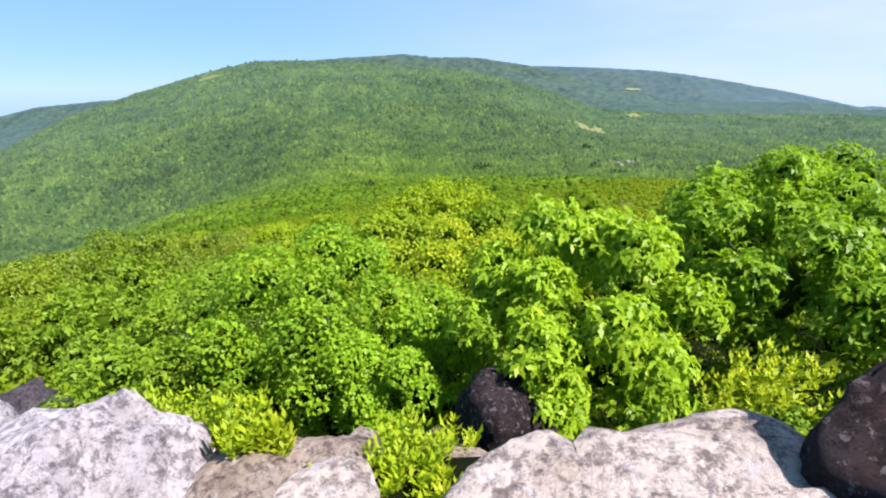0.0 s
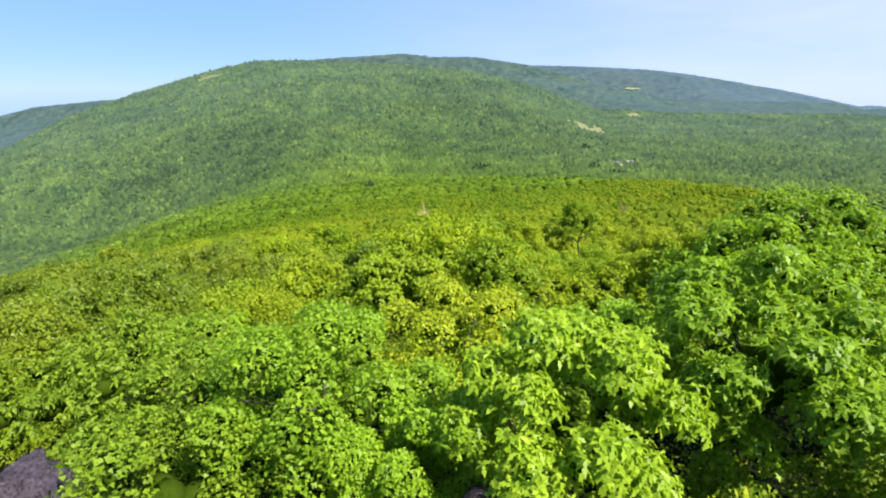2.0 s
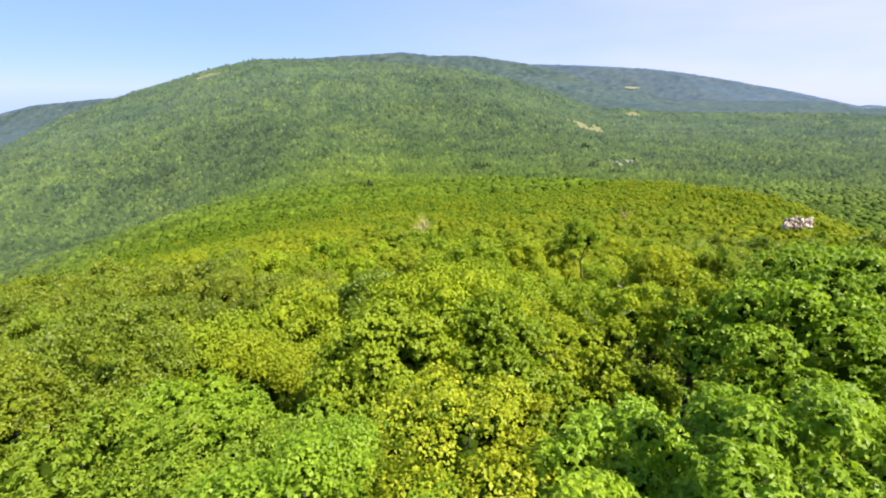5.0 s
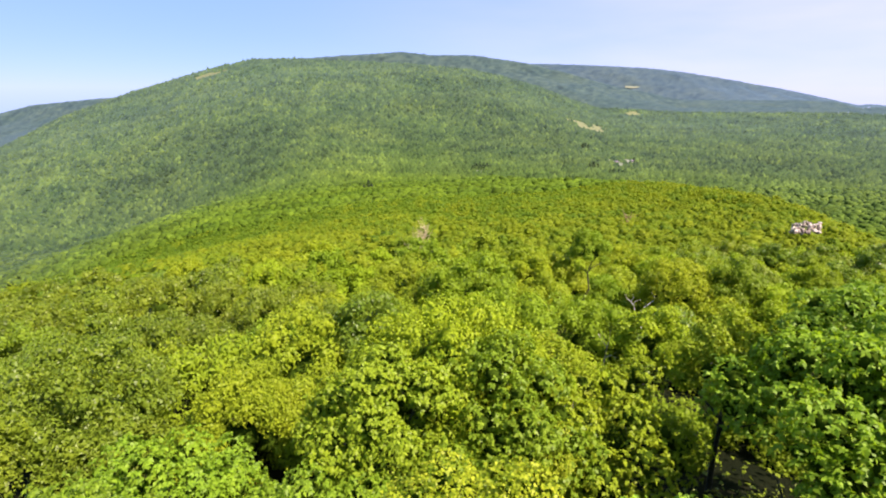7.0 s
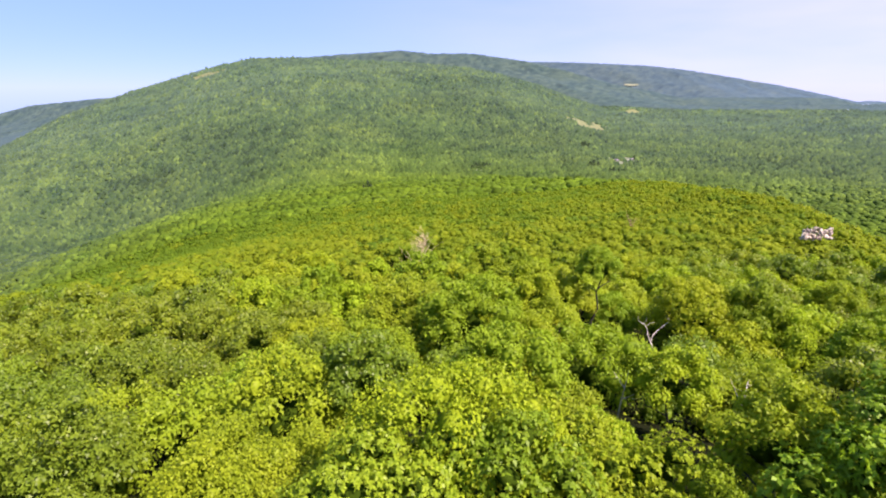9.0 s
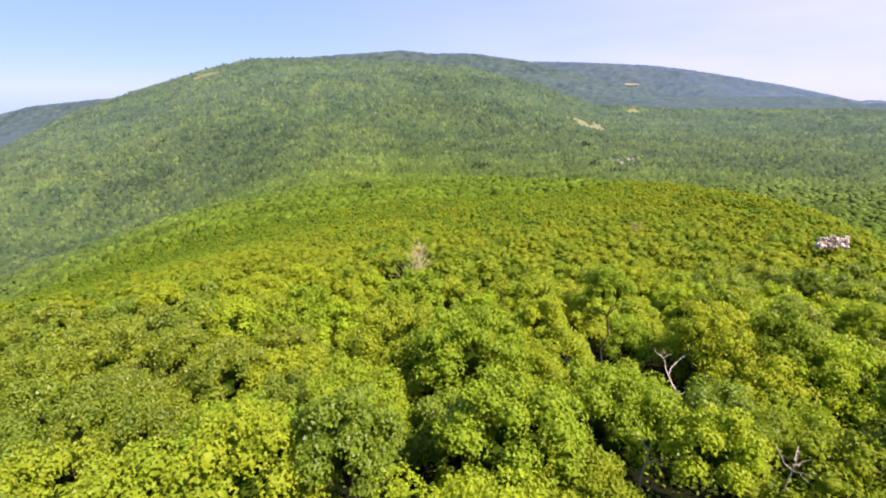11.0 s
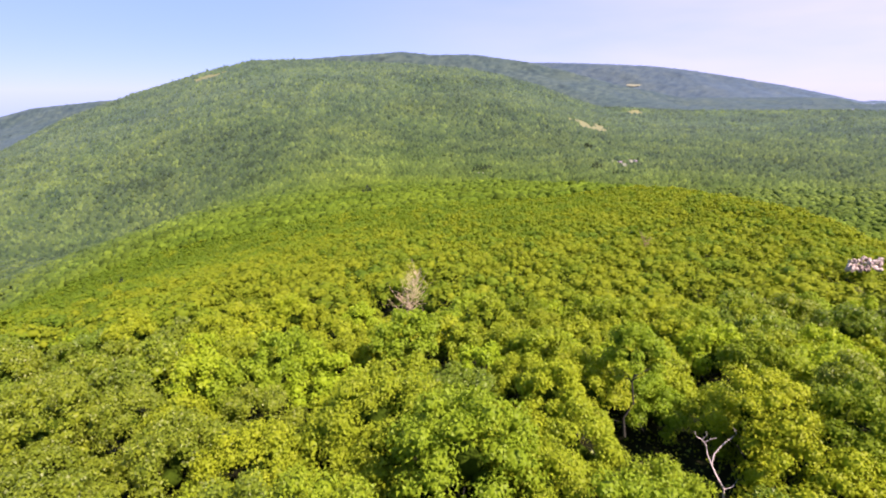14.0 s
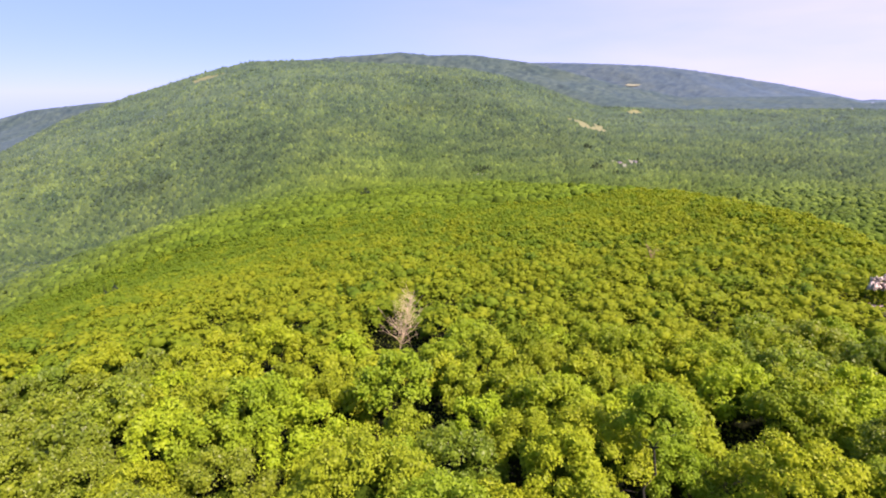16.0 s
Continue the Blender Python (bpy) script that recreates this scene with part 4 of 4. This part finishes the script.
# ---- shrubs ----
def sprigs(name, seed, R, H, stems):
    """Upright leafy stems that spread from one foot, with narrow leaves pointing out and up."""
    rng = np.random.default_rng(seed)
    pieces = []
    for _ in range(stems):
        a, lean = rng.uniform(0, 2 * math.pi), R * math.sqrt(rng.uniform(0, 1))
        foot = np.array([math.cos(a), math.sin(a), 0]) * lean * 0.45
        tip = np.array([math.cos(a) * lean, math.sin(a) * lean, H * rng.uniform(0.55, 1.05) * (1 - 0.3 * lean / R)])
        t = np.sort(rng.uniform(0.25, 1.0, 15))[:, None]
        at = foot + (tip - foot) * t + rng.normal(0, 0.006, (15, 3))
        turn = np.arange(15)[:, None] * 2.4 + rng.uniform(-0.4, 0.4, (15, 1))
        along = np.concatenate([np.cos(turn), np.sin(turn), 0.35 + 0.9 * t**3 + rng.normal(0, 0.2, (15, 1))], 1)
        along /= np.linalg.norm(along, axis=1, keepdims=True)
        across = np.concatenate([-np.sin(turn), np.cos(turn), rng.normal(0, 0.3, (15, 1))], 1)
        up = np.cross(along, across) * -1
        s, o = 0.085 * rng.uniform(0.6, 1.2, (15, 1, 1)), (SIMPLE * np.array([0.46, 1, 1]))[None]
        v = at[:, None] + s * (o[..., :1] * across[:, None] + o[..., 1:2] * along[:, None] + o[..., 2:] * up[:, None])
        pieces.append((v.reshape(-1, 3), np.arange(60).reshape(-1, 4)))
    v, f = joined(pieces)
    return mesh_of(name, v, f, SHRUB)


for x, y, z, R, H, n, seed in ((-1.42, 2.72, -1.0, 0.24, 0.5, 330, 1), (-1.2, 2.68, -1.08, 0.16, 0.4, 200, 8), (-0.25, 2.75, -1.35, 0.34, 0.68, 460, 2), (0.08, 2.95, -1.5, 0.25, 0.6, 300, 3),
                               (-0.42, 2.4, -1.12, 0.16, 0.3, 150, 9), (0.02, 2.15, -1.1, 0.22, 0.36, 220, 13), (-0.15, 2.4, -1.2, 0.24, 0.42, 260, 10), (-1.75, 3.0, -1.2, 0.24, 0.45, 200, 11), (0.86, 2.15, -0.56, 0.07, 0.08, 40, 12),
                               (3.1, 3.6, -1.3, 0.45, 0.7, 460, 4), (2.6, 3.5, -1.4, 0.3, 0.5, 220, 5), (-2.9, 3.9, -1.9, 0.5, 0.6, 400, 6), (-0.84, 2.5, -1.12, 0.1, 0.22, 54, 7)):
    limbed_tree(sprigs("shrub_crown", 80 + seed, R, H, n // 9),
         trunk_pieces(80 + seed, R, H, max(0.25, z - float(ground_height(x, y)) + 0.1), 0.02, 6, 4), "bright yellow-green shrub growing between rocks",
         pose(x, y, z, 0, 0, seed * 60), "shrubs on the outcrop", "shrub", "shrub")


# Bushes past x 4 take the darker leaf as painted shade under the oaks.
for x, y, z, R, H, n, seed in ((4.9, 5.5, -4.4, 1.3, 1.9, 5200, 21), (6.6, 5.2, -3.9, 1.2, 1.7, 4200, 22), (3.8, 4.5, -3.2, 0.7, 1.0, 2400, 23), (-6.0, 6.2, -4.7, 0.6, 0.8, 1300, 24)):
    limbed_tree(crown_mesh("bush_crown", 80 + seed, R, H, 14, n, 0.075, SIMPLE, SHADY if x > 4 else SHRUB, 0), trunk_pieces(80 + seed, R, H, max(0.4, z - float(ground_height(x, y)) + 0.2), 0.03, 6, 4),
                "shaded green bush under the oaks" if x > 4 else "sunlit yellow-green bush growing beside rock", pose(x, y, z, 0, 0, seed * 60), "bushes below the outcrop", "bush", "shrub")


# ---- dead trees ----
def snag(x, y, top, tall, spread, count, seed, label, thick=1.0, wood=DEAD, steep=0.9, bushy=0.0, tilt=None):
    rng = np.random.default_rng(seed)
    foot = float(ground_height(x, y)) - 0.3
    lean = tilt or rng.uniform(-0.1, 0.1, 2) * tall
    root = new("dead_tree")
    root.matrix_basis = pose(x, y, foot)
    full = top - foot
    pts = [(lean[0] * t, lean[1] * t + 0.1 * math.sin(5 * t), full * t) for t in np.linspace(0, 1, 7)]
    part("trunk", mesh_of("trunk", *tube(pts, np.linspace(0.15, 0.03, 7) * thick, 7), wood, True), root)
    for i in range(count):
        low = rng.uniform(0.12, 0.95)
        k = 1 - (tall / full) * low
        a, far = i * 2.4 + rng.uniform(-0.5, 0.5), spread * rng.uniform(0.5, 1.0) * (1 + bushy * (low - 0.6))
        start = np.array([lean[0] * k, lean[1] * k, full * k])
        way = np.array([math.cos(a), math.sin(a), rng.uniform(0.55, 1.45) * steep]) * far
        pts = [start + way * t + np.array([0, 0, 0.25 * far * t * t]) + rng.normal(0, 0.05, 3) * far * (t > 0) for t in (0, 0.3, 0.6, 1)]
        pieces = [tube(pts, np.linspace(0.075, 0.02, 4) * thick, 5)]
        for t in (1, 2):
            side = pts[t] + rng.normal(0, 0.35, 3) * far + np.array([0, 0, 0.2 * far])
            pieces.append(tube([pts[t], (pts[t] + side) / 2 + rng.normal(0, 0.04, 3), side], (0.035 * thick, 0.025 * thick, 0.012 * thick), 4))
        v, f = joined(pieces)
        part("branch", mesh_of("branch", v, f, wood, True), root)
    tagged(root, label, "dead tree", "dead trees in the canopy")


snag(-4.9, 83.4, -17.9, 8.8, 3.1, 84, 1, "bare pale brown dead tree with many fine upright branches", 0.5, PALEWOOD, 0.7, 0.9, (2.2, 0.6))
snag(55.0, 135.0, -29.8, 3.6, 2.6, 16, 3, "low brown dead treetop in the canopy", 0.8, BROWN)
snag(10.3, 29.8, -9.1, 2.2, 0.7, 2, 4, "thin bleached dead stem with stub branches", 0.45)
snag(16.2, 28.2, -8.9, 1.6, 1.3, 4, 5, "bleached dead stem in shade between crowns", 0.4, DEAD, 0.5)
snag(4.0, 17.2, -4.7, 1.2, 0.5, 2, 6, "thin pale dead stick between leafy crowns", 0.22)

# The forked snag: trunk and two limbs that curve apart, twigs on one of them.
root = new("dead_tree")
foot = Vector((18.9, 41.7, float(ground_height(18.9, 41.7)) - 0.3))
root.matrix_basis = pose(*foot)
for kind, line, thick in (("trunk", ((18.9, 41.7, foot.z), (18.95, 41.8, -17.6), (18.75, 41.9, -16.2), (18.5, 42.4, -15.7), (18.3, 42.8, -15.2)), (0.11, 0.095, 0.085, 0.075, 0.07)),
                          ("limb", ((18.3, 42.8, -15.2), (18.15, 43.2, -14.7), (18.1, 43.4, -14.2), (17.75, 43.4, -13.7), (17.35, 43.4, -13.5), (17.1, 43.4, -13.0)), (0.068, 0.06, 0.055, 0.045, 0.035, 0.02)),
                          ("limb", ((18.3, 42.8, -15.2), (18.6, 43.2, -14.7), (19.3, 43.6, -14.3), (20.0, 43.8, -13.9), (20.2, 43.8, -13.6), (19.85, 43.8, -13.1)), (0.06, 0.055, 0.05, 0.045, 0.04, 0.022)),
                          ("limb", ((18.8, 41.9, -16.3), (19.3, 41.9, -16.1), (19.55, 41.95, -15.5)), (0.05, 0.04, 0.025)),
                          ("twig", ((17.95, 43.4, -13.95), (18.2, 43.3, -13.6), (18.6, 43.3, -13.5)), (0.035, 0.025, 0.015)),
                          ("twig", ((17.75, 43.4, -13.7), (17.9, 43.3, -13.3), (17.8, 43.3, -13.0)), (0.035, 0.025, 0.015))):
    part(kind, mesh_of(kind, *tube([Vector(at) - foot for at in line], [0.68 * r for r in thick], 6), DEAD, True), root)
tagged(root, "bleached forked dead tree between green crowns", "dead tree", "dead trees in the canopy")


# ---- far conifers and houses ----
def conifer_mesh(seed, tall, wide):
    rng = np.random.default_rng(seed)
    t = rng.uniform(0.08, 1, 420) ** 0.8
    a = rng.uniform(0, 2 * math.pi, 420)
    out = wide * (1 - t) ** 0.8 * rng.uniform(0.55, 1.1, 420) * (1 + 0.25 * np.sin(t * 40))
    at = np.stack([np.cos(a) * out, np.sin(a) * out, tall * t], -1)
    face = np.stack([np.cos(a), np.sin(a), np.full(420, 0.9)], -1)
    v, f = leaves(rng, at, face, tall * 0.075, SIMPLE, 0.5)
    return mesh_of("conifer_crown", v, f, PINE)


conifer_trunk = mesh_of("conifer_trunk", *tube([(0, 0, -14), (0, 0, 0), (0, 0, 12)], (0.35, 0.3, 0.05)), BARK, True)
for i, (x, y, up, tall, wide) in enumerate(((-94, 590, -2, 13, 5.5), (-89, 584, -3, 10, 4.5), (-99, 588, -3, 9, 4.5), (62, 908, -2, 10, 5), (69, 911, -1, 12, 6), (76, 909, -1, 13, 6), (83, 912, -1, 12, 6), (90, 910, -1, 12, 6), (96, 913, -2, 9, 5),
                                            (300, 930, -2, 11, 6), (308, 935, -2, 12, 6), (316, 932, -3, 10, 6), (318, 868, -3, 9, 6), (326, 872, -3, 10, 6), (334, 868, -4, 9, 6), (412, 992, -2, 10, 5), (338, 1120, -2, 14, 7), (345, 1124, -2, 14, 7), (352, 1121, -3, 12, 6), (-196, 279, -5, 9, 4.5), (-206, 283, -5, 8, 4),
                                            (-470, 700, -3, 14, 6), (-480, 704, -3, 12, 6), (-459, 702, -3, 12, 6))):
    tree(conifer_mesh(i, tall, wide), conifer_trunk, "dark green conifer standing among broadleaf woods", pose(x, y, float(land(x, y)) + up), "dark conifers", "conifer", "tree")


def house(x, y, turn, w, d, h):
    root = new("house")
    root.matrix_basis = pose(x, y, float(land(x, y)) - 3.0, 0, 0, turn)
    bm = bmesh.new()
    bmesh.ops.create_cube(bm, size=1)
    for v in bm.verts:
        v.co = Vector((v.co.x * w, v.co.y * d, (v.co.z + 0.5) * h))
    me = bpy.data.meshes.new("wall")
    bm.to_mesh(me)
    bm.free()
    me.materials.append(SIDING)
    part("wall", me, root)
    e = 0.5
    v = np.array([(-w / 2 - e, -d / 2 - e, h), (w / 2 + e, -d / 2 - e, h), (w / 2 + e, d / 2 + e, h), (-w / 2 - e, d / 2 + e, h), (-w / 2 - e, 0, h + d * 0.4), (w / 2 + e, 0, h + d * 0.4)])
    part("roof", mesh_of("roof", v, [np.array([(0, 1, 5, 4), (2, 3, 4, 5), (0, 3, 2, 1)]), np.array([(0, 4, 3), (1, 2, 5)])], ROOF), root, "grey pitched roof")
    tagged(root, "small white house with a pitched roof in a clearing", "house", "houses in the valley")


house(0.378 * 975, 975, 10, 7, 5, 2.8)
house(0.410 * 985, 985, -15, 7, 5, 2.8)
